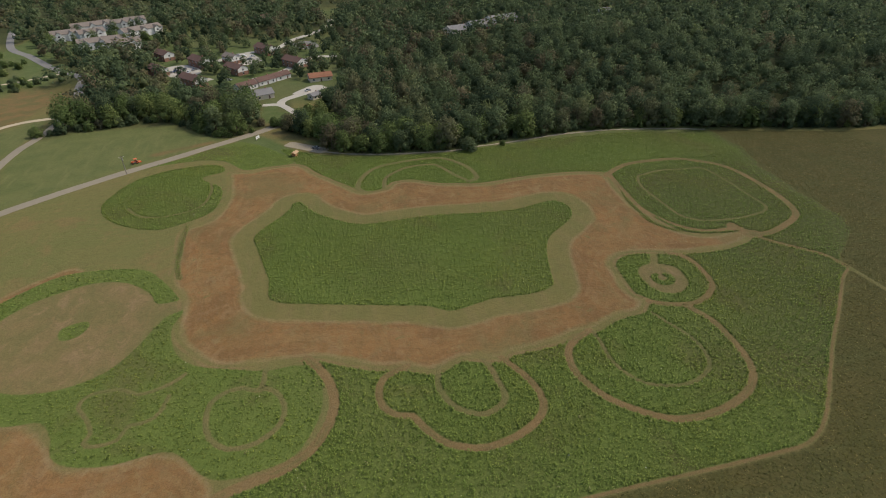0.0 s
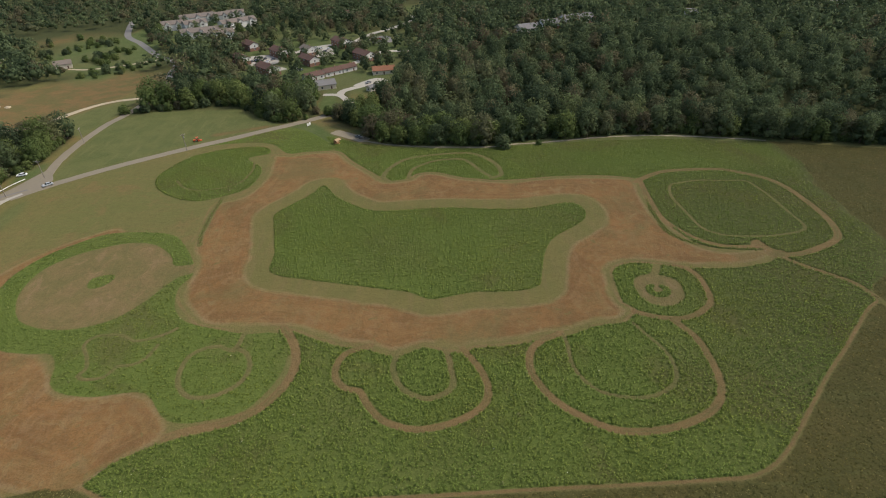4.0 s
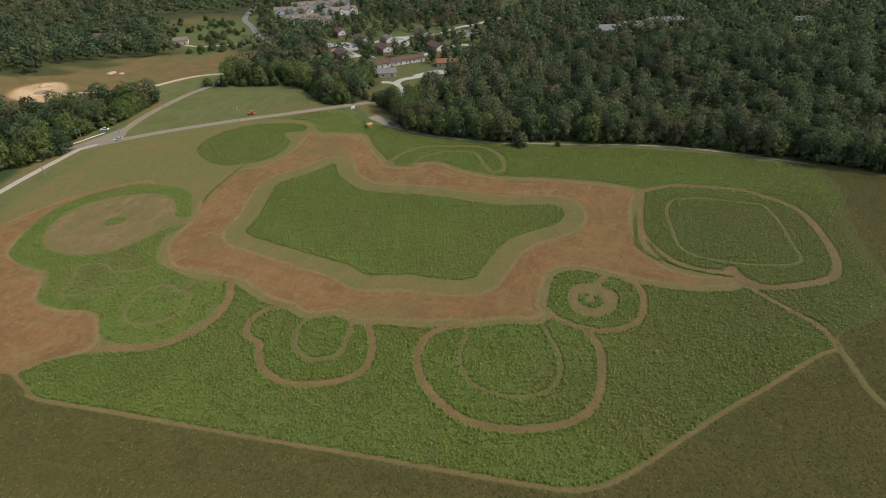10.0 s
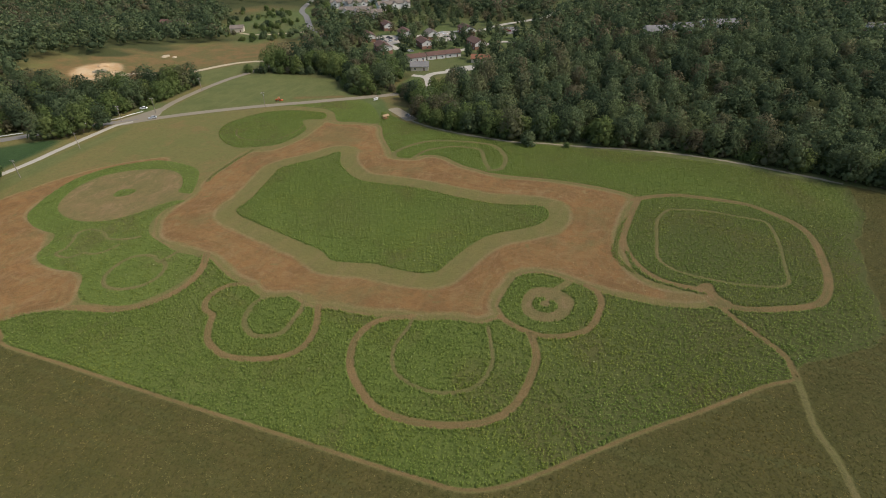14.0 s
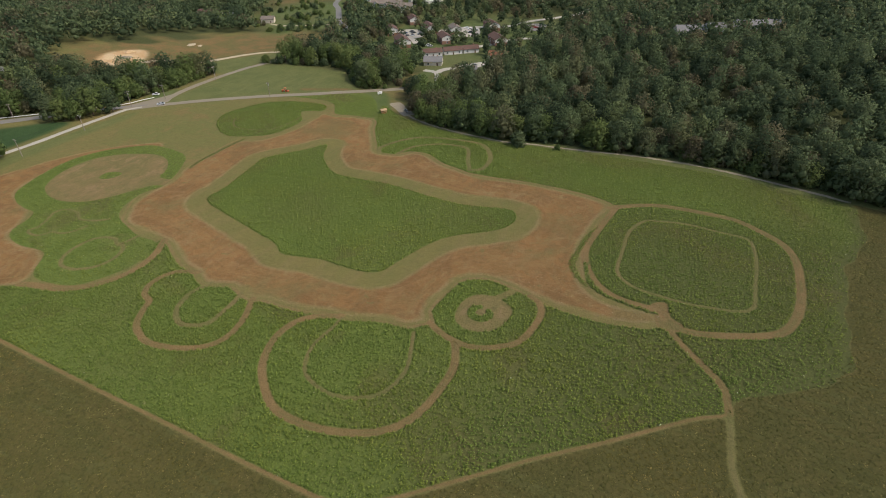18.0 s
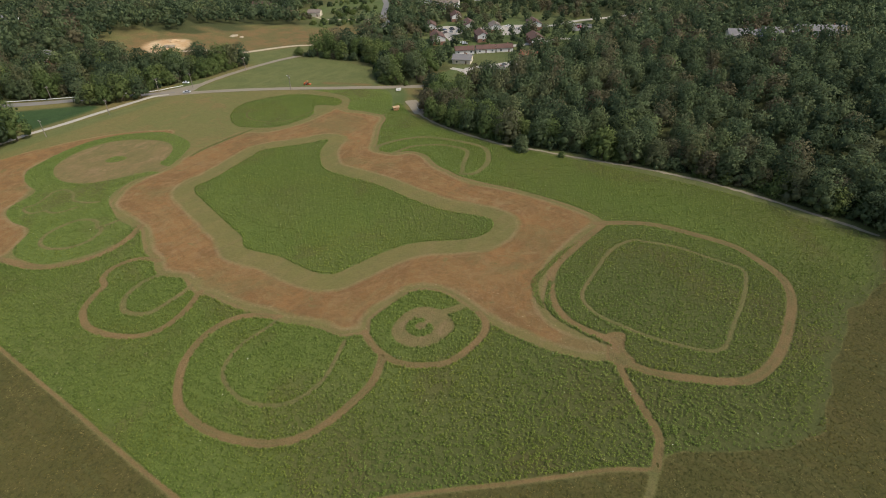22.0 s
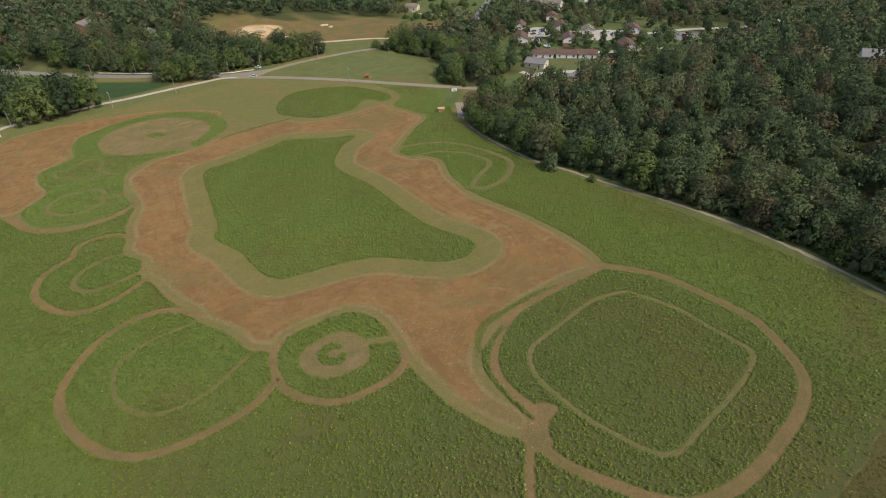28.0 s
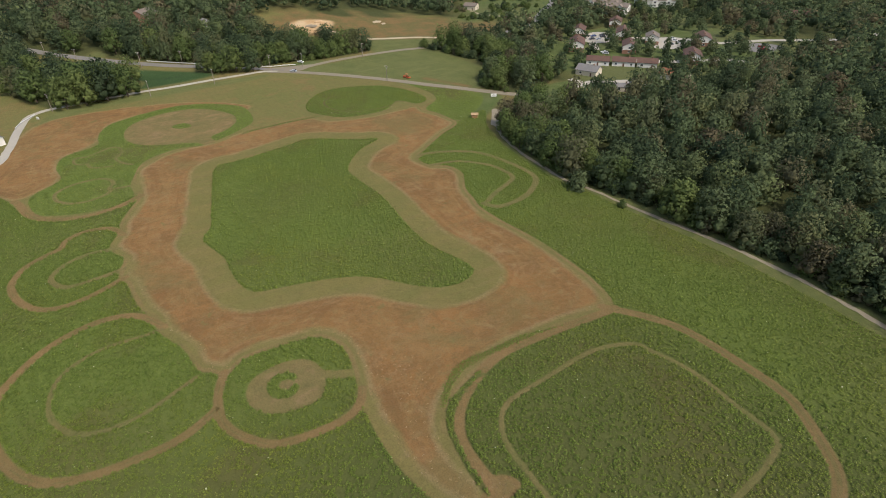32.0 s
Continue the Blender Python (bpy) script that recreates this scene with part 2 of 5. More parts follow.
TRACKS = dict(
    ring_b=[(70, 104), (62.5, 100), (59.5, 96), (58.5, 90), (60, 84), (63, 78.5), (67, 74.5), (71.5, 71), (76, 69), (82.5, 68.5), (90, 69.5), (98, 72.5), (103.5, 77), (106.5, 83.5), (107.5, 91.5), (107.5, 99), (105, 105.5), (103.5, 108)],
    ring_b_in=[(70.5, 103.5), (70.5, 98), (70, 93), (70.5, 88), (73, 83), (77, 80), (85, 78.5), (91.5, 80.5), (95.5, 84), (97, 90), (96.5, 95), (94, 101.5), (92, 106.5)],
    ring_c=[(15.5, 102.5), (8.5, 99.5), (6.5, 94.5), (7, 90), (10, 86.5), (13.5, 85.5), (15.5, 81.5), (19, 76.5), (23, 74), (28, 72.5), (35.5, 73.5), (42, 76.5), (45.5, 80), (46.5, 85), (45, 91.5), (42.5, 96.5), (41, 99.5)],
    ring_c_in=[(23.5, 100), (22, 94), (22.5, 89.5), (25, 85), (29.5, 82), (34, 82.5), (37.5, 85.5), (37.5, 90.5), (37, 96), (36, 100)],
    ring_a=[(116, 135.5), (119.5, 133), (121.5, 128), (120, 116.5), (116, 111.5), (109.5, 108), (103.5, 108), (98.5, 109.5), (94, 112)],
    ring_d=[(-11, 112), (-7, 105.5), (-5, 99), (-5, 92.5), (-7.5, 86), (-11.5, 81), (-18, 77.5), (-27, 75.5), (-31, 74)],
    ring_d_in=[(-22, 110), (-23, 103), (-27.5, 105), (-31.5, 104.5), (-35, 101.5), (-35.5, 96), (-34, 90.5), (-30, 86.5), (-25, 86), (-20.5, 88), (-17.5, 91.5), (-17, 97), (-19.5, 102), (-23, 104)],
    disc_in=[(-81, 220), (-76.5, 213.5), (-70.5, 209.5), (-61.5, 209.5), (-52, 214.5), (-49, 228), (-50.5, 239.5)],
    ear_out=[(17, 211), (14, 217), (18, 229), (26, 238), (40.5, 241.5), (54.5, 241.5), (61, 237.5), (67.5, 226.5), (68.5, 213.5), (63.5, 210.5)],
    ear_in=[(25.5, 214), (28, 224.5), (37, 232.5), (45.5, 234.5), (53.5, 232.5), (59, 220), (63, 212.5)],
    oct_out=[(126.5, 200.5), (136, 207), (145, 210.5), (158, 211), (170, 210), (179.5, 204), (185.5, 198), (188.5, 189), (189, 176.5), (188.5, 166), (187, 157.5), (184, 150), (180, 146), (172, 142), (164, 139), (158, 138.5), (153, 140)],
    oct_w=[(129, 203), (126.5, 185.5), (125, 168), (128, 157.5), (132.5, 150), (139, 145.5), (146, 144.5), (153, 144.5)],
    spur=[(-54.5, 198.5), (-54.5, 193.5), (-54.5, 186), (-54, 177.5), (-53.5, 169), (-51.5, 161)],
    oct_in=[(142.5, 197), (153.5, 199.5), (166, 198.5), (174, 197.5), (176, 193), (177, 181.5), (176.5, 168.5), (176, 157), (172, 153.5), (165.5, 152), (157.5, 151), (152.5, 151.5), (146, 152), (140.5, 154.5), (137, 159.5), (136.5, 171), (136.5, 186), (140, 195.5), (142.5, 197)],
    eye_line=[(-42.5, 114), (-46, 111), (-53, 109), (-58, 112), (-65, 112), (-67, 108.5), (-63.5, 103), (-61.5, 98.5), (-62.5, 96), (-60, 94.5), (-55, 95), (-53.5, 99), (-50.5, 99), (-47, 101), (-45.5, 107)],
    gap=[(104.5, 128), (107, 130), (109, 132.5), (110.5, 135.5)],
    strip=[(126.8, 160), (128, 155.5), (131.5, 149), (136, 145.2), (143.5, 143.2), (151, 142.4)],
    exit_track=[(154.5, 138), (159.8, 131), (165.3, 125.3), (169.4, 120.3), (170.9, 112.3)],
    exit_south=[(170.9, 112.3), (171.5, 104), (172.1, 96), (175.4, 85), (178, 57), (183, -3)],
    edge_south=EDGE_SOUTH,
)
ROADS = dict(
    main=[(-18, 317), (-29, 307.5), (-43, 296.5), (-58, 285), (-71, 274.5), (-96, 256.5), (-118, 239), (-132, 226.5), (-142, 216), (-149, 207)],
    lane=[(-146, 212), (-150.5, 204), (-150, 190), (-149, 172), (-147, 150), (-147, 134), (-144, 112), (-141, 93), (-138, 86), (-131, 80.5), (-110, 76), (-88, 72.5), (-70, 66), (-62, 40), (-66, 0)],
    side=[(-144, 224), (-150, 248), (-152.5, 275), (-152, 303), (-149, 319), (-147, 345), (-148, 388)],
    west=[(-146, 216), (-162, 201), (-177, 183), (-192, 160), (-206, 141), (-235, 105), (-270, 70)],
    far_west=[(-148, 388), (-155, 414), (-162, 444), (-186, 470), (-221, 519), (-246, 551), (-270, 620)],
    estate=[(29, 621), (23, 582), (7, 554), (-11, 531), (-27, 498), (-49, 490), (-70, 470), (-90, 440), (-70, 415)],
    estate_b=[(25, 462), (6, 464), (-3, 454), (-21, 425), (-40, 410)],
    drive=[(-32, 352), (-21, 350), (-13, 335), (-10, 326), (-18, 312)],
    drive_b=[(-21, 350), (-19, 359), (-8, 368), (2, 376), (9, 381)],
    gravel=[(0, 268), (10, 262), (20, 257.5), (32, 254), (45, 251), (66, 248.5), (79, 250.5), (95, 251.3), (112, 253.5), (128, 255.5), (146, 256), (163, 254.5), (187, 249.5), (210, 243)],
    pit_lane=[(-222, 274), (-213, 288), (-200, 292), (-191, 303), (-180, 335), (-169, 350), (-150, 356)],
    house_lane=[(-243, 436), (-226, 433), (-205, 441), (-180, 458)],
)
PADS = dict(
    turn=[(-2.5, 383.5), (3, 386), (8, 383.5), (2.5, 373.5), (-2, 366.5), (-7.5, 367.5), (-13.5, 370)],
    junction=[(-140, 222), (-150, 206), (-156, 208), (-153, 222), (-149, 238), (-144, 232)],
    lot_a=[(-108, 457), (-90, 461), (-79, 439), (-90, 427), (-102, 434)],
    lot_b=[(-63, 481), (-49, 490), (-36, 462), (-50, 452)],
    lot_c=[(-12, 516), (5, 522), (10, 498), (-4, 494)],
    field_lot=[(-18.5, 280.5), (-17, 283.5), (-14.5, 286), (-9, 282), (0, 274.5), (4.5, 270.5), (3, 267.5), (0, 265), (-6, 270), (-13, 276)],
)
# x, y, turn, width, depth, wall height, roof, wall
HOUSES = [(-112, 485, -52, 16, 9, 5.0, "red", "brick"), (-81, 457, -52, 19, 10, 5.2, "red", "brick"), (-108.5, 439, -52, 15, 9, 5.0, "red", "brick"), (-80, 407, -48, 19, 10, 5.0, "red", "brick"),
          (-58.5, 462, -52, 13, 9, 5.0, "tan", "white"), (-53, 430, -50, 17, 9, 5.0, "red", "brick"), (-33.5, 486, -52, 18, 10, 5.2, "red", "brick"), (-10.5, 440, -50, 18, 10, 5.0, "red", "brick"),
          (-44, 389, 38, 14, 8, 3.0, "red", "white"), (-32, 399.5, 38, 14, 8, 3.0, "red", "white"), (-21, 408.5, 38, 12, 8, 3.0, "red", "white"), (-32.5, 368, 20, 13, 10, 3.0, "grey", "cream"),
          (6.5, 399, 10, 16, 9, 3.0, "orange", "cream"), (1, 359, 40, 7.5, 5.5, 2.6, "grey", "cream")]
APARTMENTS = [(-198, 609, 30, 34, 13), (-211, 575, 25, 20, 12), (-190, 578, 35, 22, 12), (-172, 541, 22, 36, 13), (-152, 530, 25, 26, 12), (-149, 583, 40, 36, 13), (-177, 616, 25, 20, 12), (-163, 628, 25, 18, 12)]
FAR_HOUSES = [(-40, 630, 20, 18, 10, 3.4, "red", "cream"), (-329, 446, 12, 26, 11, 3.6, "red", "brick"), (-316, 465, 12, 9, 6, 2.8, "grey", "white"), (-249, 441, 30, 12, 9, 3.6, "tan", "cream"),
              (131, 479, 20, 24, 13, 5.0, "grey", "cream"), (150, 482, 15, 20, 11, 5.0, "grey", "white"), (174, 491, 20, 30, 12, 5.0, "grey", "white"), (282, 502, 0, 12, 9, 5.0, "grey", "white"),
              (327, 582, 15, 24, 12, 4.6, "red", "cream"), (362, 597, 15, 22, 11, 4.6, "grey", "white"), (430, 526, 10, 20, 11, 4.8, "grey", "white"), (-281, 163, -40, 17, 13, 7.0, "tan", "brick"), (-253, 196, -30, 12, 9, 5.2, "grey", "cream"),
              (-386, 136, 30, 16, 10, 4.8, "grey", "white"), (-380, 228, 40, 14, 10, 4.8, "grey", "white"), (-99, 66, 30, 10, 8, 3.2, "grey", "white")]


rng = np.random.default_rng(7)


def smooth_line(pts, closed=False, step=1.5):
    """A Catmull-Rom line through the plan's points."""
    p = np.array(pts, float)
    n = len(p)
    out = []
    for i in range(n if closed else n - 1):
        a = p[(i - 1) % n] if closed or i else 2 * p[0] - p[1]
        b, c = p[i], p[(i + 1) % n]
        d = p[(i + 2) % n] if closed or i < n - 2 else 2 * p[-1] - p[-2]
        k = max(2, int(np.linalg.norm(c - b) / step))
        t = (np.arange(k) / k)[:, None]
        out.append(0.5 * (2 * b + (c - a) * t + (2 * a - 5 * b + 4 * c - d) * t ** 2 + (3 * b - a - 3 * c + d) * t ** 3))
    if not closed:
        out.append(p[-1:])
    return np.concatenate(out)


def line_distance(q, line, closed=False, reach=60.0):
    """Distance of the points q from a line, up to reach."""
    d = np.full(len(q), float(reach))
    lo, hi = line.min(0) - reach, line.max(0) + reach
    sel = np.nonzero(((q > lo) & (q < hi)).all(1))[0]
    a = line if closed else line[:-1]
    b = np.roll(line, -1, 0) if closed else line[1:]
    best = np.full(len(sel), float(reach) ** 2)
    s = q[sel]
    for p0, p1 in zip(a, b):
        v = p1 - p0
        w = s - p0
        k = np.clip((w @ v) / max(v @ v, 1e-9), 0, 1)
        e = w - k[:, None] * v
        np.minimum(best, (e * e).sum(1), out=best)
    d[sel] = np.sqrt(best)
    return d


def area_distance(q, outline, reach=30.0):
    """Signed distance from an outline: positive inside."""
    d = line_distance(q, outline, True, reach)
    lo, hi = outline.min(0), outline.max(0)
    sel = np.nonzero(((q >= lo) & (q <= hi)).all(1))[0]
    s = q[sel]
    odd = np.zeros(len(sel), bool)
    for p0, p1 in zip(outline, np.roll(outline, -1, 0)):
        if p0[1] == p1[1]:
            continue
        cut = (p0[1] > s[:, 1]) != (p1[1] > s[:, 1])
        odd ^= cut & (s[:, 0] < (p1[0] - p0[0]) * (s[:, 1] - p0[1]) / (p1[1] - p0[1]) + p0[0])
    inside = np.zeros(len(q), bool)
    inside[sel] = odd
    return np.where(inside, d, -d)


def ramp(x, a, b):
    t = np.clip((x - a) / (b - a), 0, 1)
    return t * t * (3 - 2 * t)


def height(x, y):
    """The lie of the land: a field that falls gently northwards, rising woods east and a knoll west."""
    x, y = np.asarray(x, float), np.asarray(y, float)
    z = -0.024 * np.clip(y, 0, 350)
    z = z + 13 * ramp(0.45 * x + 0.9 * y, 300, 440) * ramp(x, 60, 180) * ramp(y, 235, 300)
    z = z + 16 * ramp(-x, 165, 330) * ramp(-y, -430, -300)
    z = z - 2.0 * np.exp(-((x + 5) ** 2 + (y - 288) ** 2) / (2 * 42.0 ** 2))
    far = np.hypot(x, y - 150)
    return z + 30 * ramp(far, 700, 1400) + 4 * np.sin(x / 97 + 1) * np.sin(y / 121) * ramp(far, 380, 700)


def at(x, y, up=0.0):
    return float(height(x, y)) + up


OUT = {k: smooth_line(v, True, 2.0) for k, v in AREAS.items()}
LINES = {k: smooth_line(v, False, 2.0) for k, v in TRACKS.items()}
WIDTH = dict(ring_b=2.1, ring_b_in=1.05, ring_c=1.95, ring_c_in=1.6, ring_a=2.0, ring_d=2.6, ring_d_in=1.3, eye_line=1.05, disc_in=1.1, spur=2.2, ear_out=2.2,
             ear_in=1.8, oct_out=2.6, oct_w=2.4, oct_in=1.05, exit_track=1.9, exit_south=1.3, edge_south=1.2)

WEDGE = [(126.6, 188.7), (125.1, 179.9), (124.5, 170.6), (123.9, 162.1), (124.7, 157.1), (126.7, 152.6), (129.5, 149.2), (130.9, 146.6), (129.0, 147.2), (125.8, 149.9), (123.0, 153.7), (121.4, 158.5), (122.1, 165.3), (122.8, 176.1)]


def zones(q):
    """For each point: how deep it lies (metres, negative outside) in crop, bare track, mown ground, and how far from the middle patch."""
    A = {k: area_distance(q, OUT[k], 15.0) for k in ("field", "mown", "heart", "disc", "ne_crop", "west_crop", "west_hole", "west_dot", "ring_a_hole", "ring_a_dot", "junction", "red_sw")}
    D = {k: line_distance(q, v, reach=7.0) for k, v in LINES.items()}
    A["field"] = A["field"] + ramp(q[:, 0], 172, 190) * (1.6 * np.sin(q[:, 0] * 0.17 + 2.1 * np.sin(q[:, 1] * 0.071)) * np.sin(q[:, 1] * 0.113 + 1.7 * np.sin(q[:, 0] * 0.059)) + 0.5 * np.sin(q[:, 1] * 0.41 + 2.3 * np.sin(q[:, 0] * 0.19)))
    bare = np.full(len(q), -60.0)
    for k in ("ring_b", "ring_c", "ring_a", "ring_d", "oct_out", "oct_w", "exit_track", "edge_south"):
        bare = np.maximum(bare, WIDTH[k] / 2 - D[k] - (0.15 if WIDTH[k] < 1.5 else 0.0))
    bare = np.maximum(bare, A["junction"])
    faint = np.full(len(q), -60.0)
    for k in ("ring_d_in", "eye_line", "disc_in", "ring_b_in", "ring_c_in", "oct_in", "ear_out", "ear_in", "spur", "exit_south"):
        faint = np.maximum(faint, WIDTH[k] / 2 - D[k])
    crop = np.minimum(A["field"], -np.maximum(A["mown"], A["red_sw"]))
    crop = np.maximum(crop, np.maximum(A["heart"], A["ne_crop"]))
    west = np.minimum(np.maximum(A["west_crop"], A["disc"]), -A["west_hole"])
    crop = np.maximum(crop, west)
    crop = np.minimum(crop, -np.maximum(np.maximum(bare, faint), A["ring_a_hole"]))
    crop = np.minimum(crop, D["gap"] - 1.2)
    crop = np.maximum(crop, 0.7 - D["strip"])
    crop = np.maximum(crop, np.maximum(A["west_dot"], A["ring_a_dot"]))
    A["faint"] = faint
    red = np.maximum(np.minimum(A["mown"] - 2.7, -A["heart"] - 8.0), A["red_sw"])
    return crop, bare, red, A, D


# ---- materials ----
def graph(name):
    m = bpy.data.materials.new(name)
    m.use_nodes = True
    nt = m.node_tree
    nt.nodes.clear()
    return m, nt


class Nodes:
    """Short hand for shader graphs."""

    def __init__(self, name):
        self.m, self.nt = graph(name)

    def n(self, kind, **sockets):
        node = self.nt.nodes.new(kind)
        for k, v in sockets.items():
            self.put(node.inputs[k.replace("_", " ")] if k.replace("_", " ") in node.inputs else node.inputs[k], v)
        return node

    def put(self, socket, v):
        if isinstance(v, bpy.types.NodeSocket):
            self.nt.links.new(v, socket)
        elif isinstance(v, tuple) and len(v) == 3 and socket.type == "RGBA":
            socket.default_value = (*v, 1)
        else:
            socket.default_value = v

    def math(self, op, a, b=0.0, c=None, clamp=False):
        node = self.nt.nodes.new("ShaderNodeMath")
        node.operation, node.use_clamp = op, clamp
        self.put(node.inputs[0], a)
        self.put(node.inputs[1], b)
        if c is not None:
            self.put(node.inputs[2], c)
        return node.outputs[0]

    def step(self, x, a, b):
        node = self.nt.nodes.new("ShaderNodeMapRange")
        node.interpolation_type = "SMOOTHSTEP"
        for i, v in enumerate((x, a, b, 0.0, 1.0)):
            self.put(node.inputs[i], v)
        return node.outputs[0]

    def mix(self, f, a, b, mode="MIX"):
        node = self.nt.nodes.new("ShaderNodeMix")
        node.data_type, node.blend_type = "RGBA", mode
        self.put(node.inputs[0], f)
        self.put(node.inputs[6], a)
        self.put(node.inputs[7], b)
        return node.outputs[2]

    def noise(self, scale, detail=4.0, vector=None, rough=0.55, distortion=0.0):
        node = self.n("ShaderNodeTexNoise", Scale=scale, Detail=detail, Roughness=rough, Distortion=distortion)
        self.put(node.inputs["Vector"], vector if vector is not None else self.place())
        return node.outputs[0]

    def place(self):
        return self.n("ShaderNodeNewGeometry").outputs["Position"]

    def squeeze(self, v, scale, turn=0.0):
        node = self.n("ShaderNodeMapping")
        self.put(node.inputs["Vector"], v)
        node.inputs["Scale"].default_value = scale
        node.inputs["Rotation"].default_value = (0, 0, radians(turn))
        return node.outputs[0]

    def attr(self, name):
        node = self.nt.nodes.new("ShaderNodeAttribute")
        node.attribute_name = name
        return node.outputs["Fac"]

    def island(self):
        return self.n("ShaderNodeNewGeometry").outputs["Random Per Island"]

    def thing(self):
        return self.n("ShaderNodeObjectInfo").outputs["Random"]

    def end(self, colour, rough=0.9, bump=None, strength=0.3, distance=0.1, metal=0.0, spec=0.2, through=None, coarse=0.0):
        out = self.n("ShaderNodeOutputMaterial")
        b = self.n("ShaderNodeBsdfPrincipled", Base_Color=colour, Roughness=rough, Metallic=metal)
        b.inputs["Specular IOR Level"].default_value = spec
        b.inputs["Diffuse Roughness"].default_value = coarse
        if bump is not None:
            u = self.n("ShaderNodeBump", Strength=strength, Distance=distance, Height=bump)
            self.put(b.inputs["Normal"], u.outputs[0])
        shader = b.outputs[0]
        if through is not None:
            tr = self.n("ShaderNodeBsdfTranslucent", Color=colour)
            mx = self.n("ShaderNodeMixShader", Fac=through)
            self.put(mx.inputs[1], shader)
            self.put(mx.inputs[2], tr.outputs[0])
            shader = mx.outputs[0]
        self.nt.links.new(shader, out.inputs[0])
        return self.m


def ground_material():
    g = Nodes("ground")
    p = g.place()
    big, mid, fine = g.noise(0.018, 3, p), g.noise(0.11, 5, p), g.noise(1.1, 5, p, 0.7)
    streak = g.noise(1.0, 4, g.squeeze(p, (0.05, 0.45, 0.2), 12))
    streak2 = g.noise(1.0, 4, g.squeeze(p, (0.4, 0.05, 0.2), -20))
    # rough meadow: cut, half dry
    c = g.mix(g.step(big, 0.35, 0.65), (0.150, 0.128, 0.047), (0.126, 0.126, 0.042))
    c = g.mix(g.math("MULTIPLY", g.step(streak, 0.42, 0.75), 0.4), c, (0.168, 0.130, 0.054))
    c = g.mix(g.math("MULTIPLY", g.step(g.noise(0.04, 5, p, 0.6, 1.0), 0.52, 0.66), 0.55), c, (0.184, 0.124, 0.054))
    c = g.mix(g.math("MULTIPLY", g.step(g.noise(0.42, 4, p, 0.6, 0.5), 0.5, 0.68), 0.42), c, (0.108, 0.106, 0.036))
    c = g.mix(g.math("MULTIPLY", g.step(g.noise(0.17, 4, g.squeeze(p, (1, 0.5, 1), 30), 0.6, 0.8), 0.55, 0.70), 0.45), c, (0.186, 0.134, 0.058))
    grass = g.mix(g.step(mid, 0.3, 0.7), (0.098, 0.112, 0.038), (0.122, 0.128, 0.046))
    grass = g.mix(g.step(streak2, 0.5, 0.75), grass, (0.135, 0.135, 0.052))
    c = g.mix(g.attr("grass"), c, grass)
    lawn = g.mix(g.step(mid, 0.3, 0.7), (0.080, 0.106, 0.032), (0.104, 0.124, 0.046))
    lawn = g.mix(g.math("MULTIPLY", g.step(big, 0.45, 0.65), 0.6), lawn, (0.118, 0.116, 0.048))
    c = g.mix(g.attr("lawn"), c, lawn)
    tan = g.mix(g.step(mid, 0.35, 0.65), (0.170, 0.112, 0.048), (0.120, 0.105, 0.040))
    c = g.mix(g.attr("tan"), c, tan)
    row = g.mix(g.step(mid, 0.3, 0.7), (0.034, 0.062, 0.022), (0.044, 0.074, 0.027))
    c = g.mix(g.attr("row"), c, row)
    c = g.mix(g.attr("wood"), c, g.mix(mid, (0.050, 0.060, 0.022), (0.068, 0.070, 0.028)))
    sand = g.mix(g.step(mid, 0.35, 0.65), (0.42, 0.27, 0.135), (0.50, 0.37, 0.22))
    c = g.mix(g.attr("sand"), c, sand)
    # mown, dry and reddish
    wob = g.math("MULTIPLY", g.math("SUBTRACT", mid, 0.5), 7.0)
    red = g.mix(g.step(mid, 0.3, 0.72), (0.214, 0.116, 0.044), (0.172, 0.100, 0.038))
    red = g.mix(g.math("MULTIPLY", g.step(streak, 0.45, 0.75), 0.4), red, (0.230, 0.146, 0.061))
    red = g.mix(g.math("MULTIPLY", g.step(g.noise(0.045, 4, p, 0.6, 1.2), 0.52, 0.66), 0.55), red, (0.150, 0.100, 0.040))
    red = g.mix(g.math("MULTIPLY", g.step(g.noise(0.3, 4, p, 0.6, 0.8), 0.5, 0.68), 0.7), red, (0.190, 0.132, 0.056))
    red = g.mix(g.math("MULTIPLY", g.step(streak2, 0.5, 0.8), 0.5), red, (0.180, 0.135, 0.055))
    red = g.mix(g.math("MULTIPLY", g.step(g.noise(0.07, 5, g.squeeze(p, (1, 1, 1), 25), 0.65, 0.6), 0.48, 0.62), 0.7), red, (0.150, 0.084, 0.034))
    red = g.mix(g.math("MULTIPLY", g.step(g.noise(0.16, 5, g.squeeze(p, (1, 1, 1), 70), 0.65, 0.9), 0.58, 0.70), 0.55), red, (0.225, 0.165, 0.080))
    swirl = g.noise(0.2, 6, g.squeeze(p, (1.0, 0.6, 1.0), 35), 0.66, 1.0)
    red = g.mix(g.math("MULTIPLY", g.step(swirl, 0.50, 0.66), 0.5), red, (0.232, 0.150, 0.072))
    red = g.mix(g.math("MULTIPLY", g.step(swirl, 0.48, 0.34), 0.5), red, (0.138, 0.082, 0.034))
    red = g.mix(g.math("MULTIPLY", g.step(fine, 0.45, 0.75), 0.35), red, (0.27, 0.185, 0.10))
    # swaths follow the outline of the cut
    sep = g.n("ShaderNodeSeparateXYZ", Vector=p)
    along = g.n("ShaderNodeCombineXYZ", X=g.math("MULTIPLY", sep.outputs[0], 0.055), Y=g.math("MULTIPLY", sep.outputs[1], 0.055), Z=g.math("MULTIPLY", g.attr("red"), 0.62)).outputs[0]
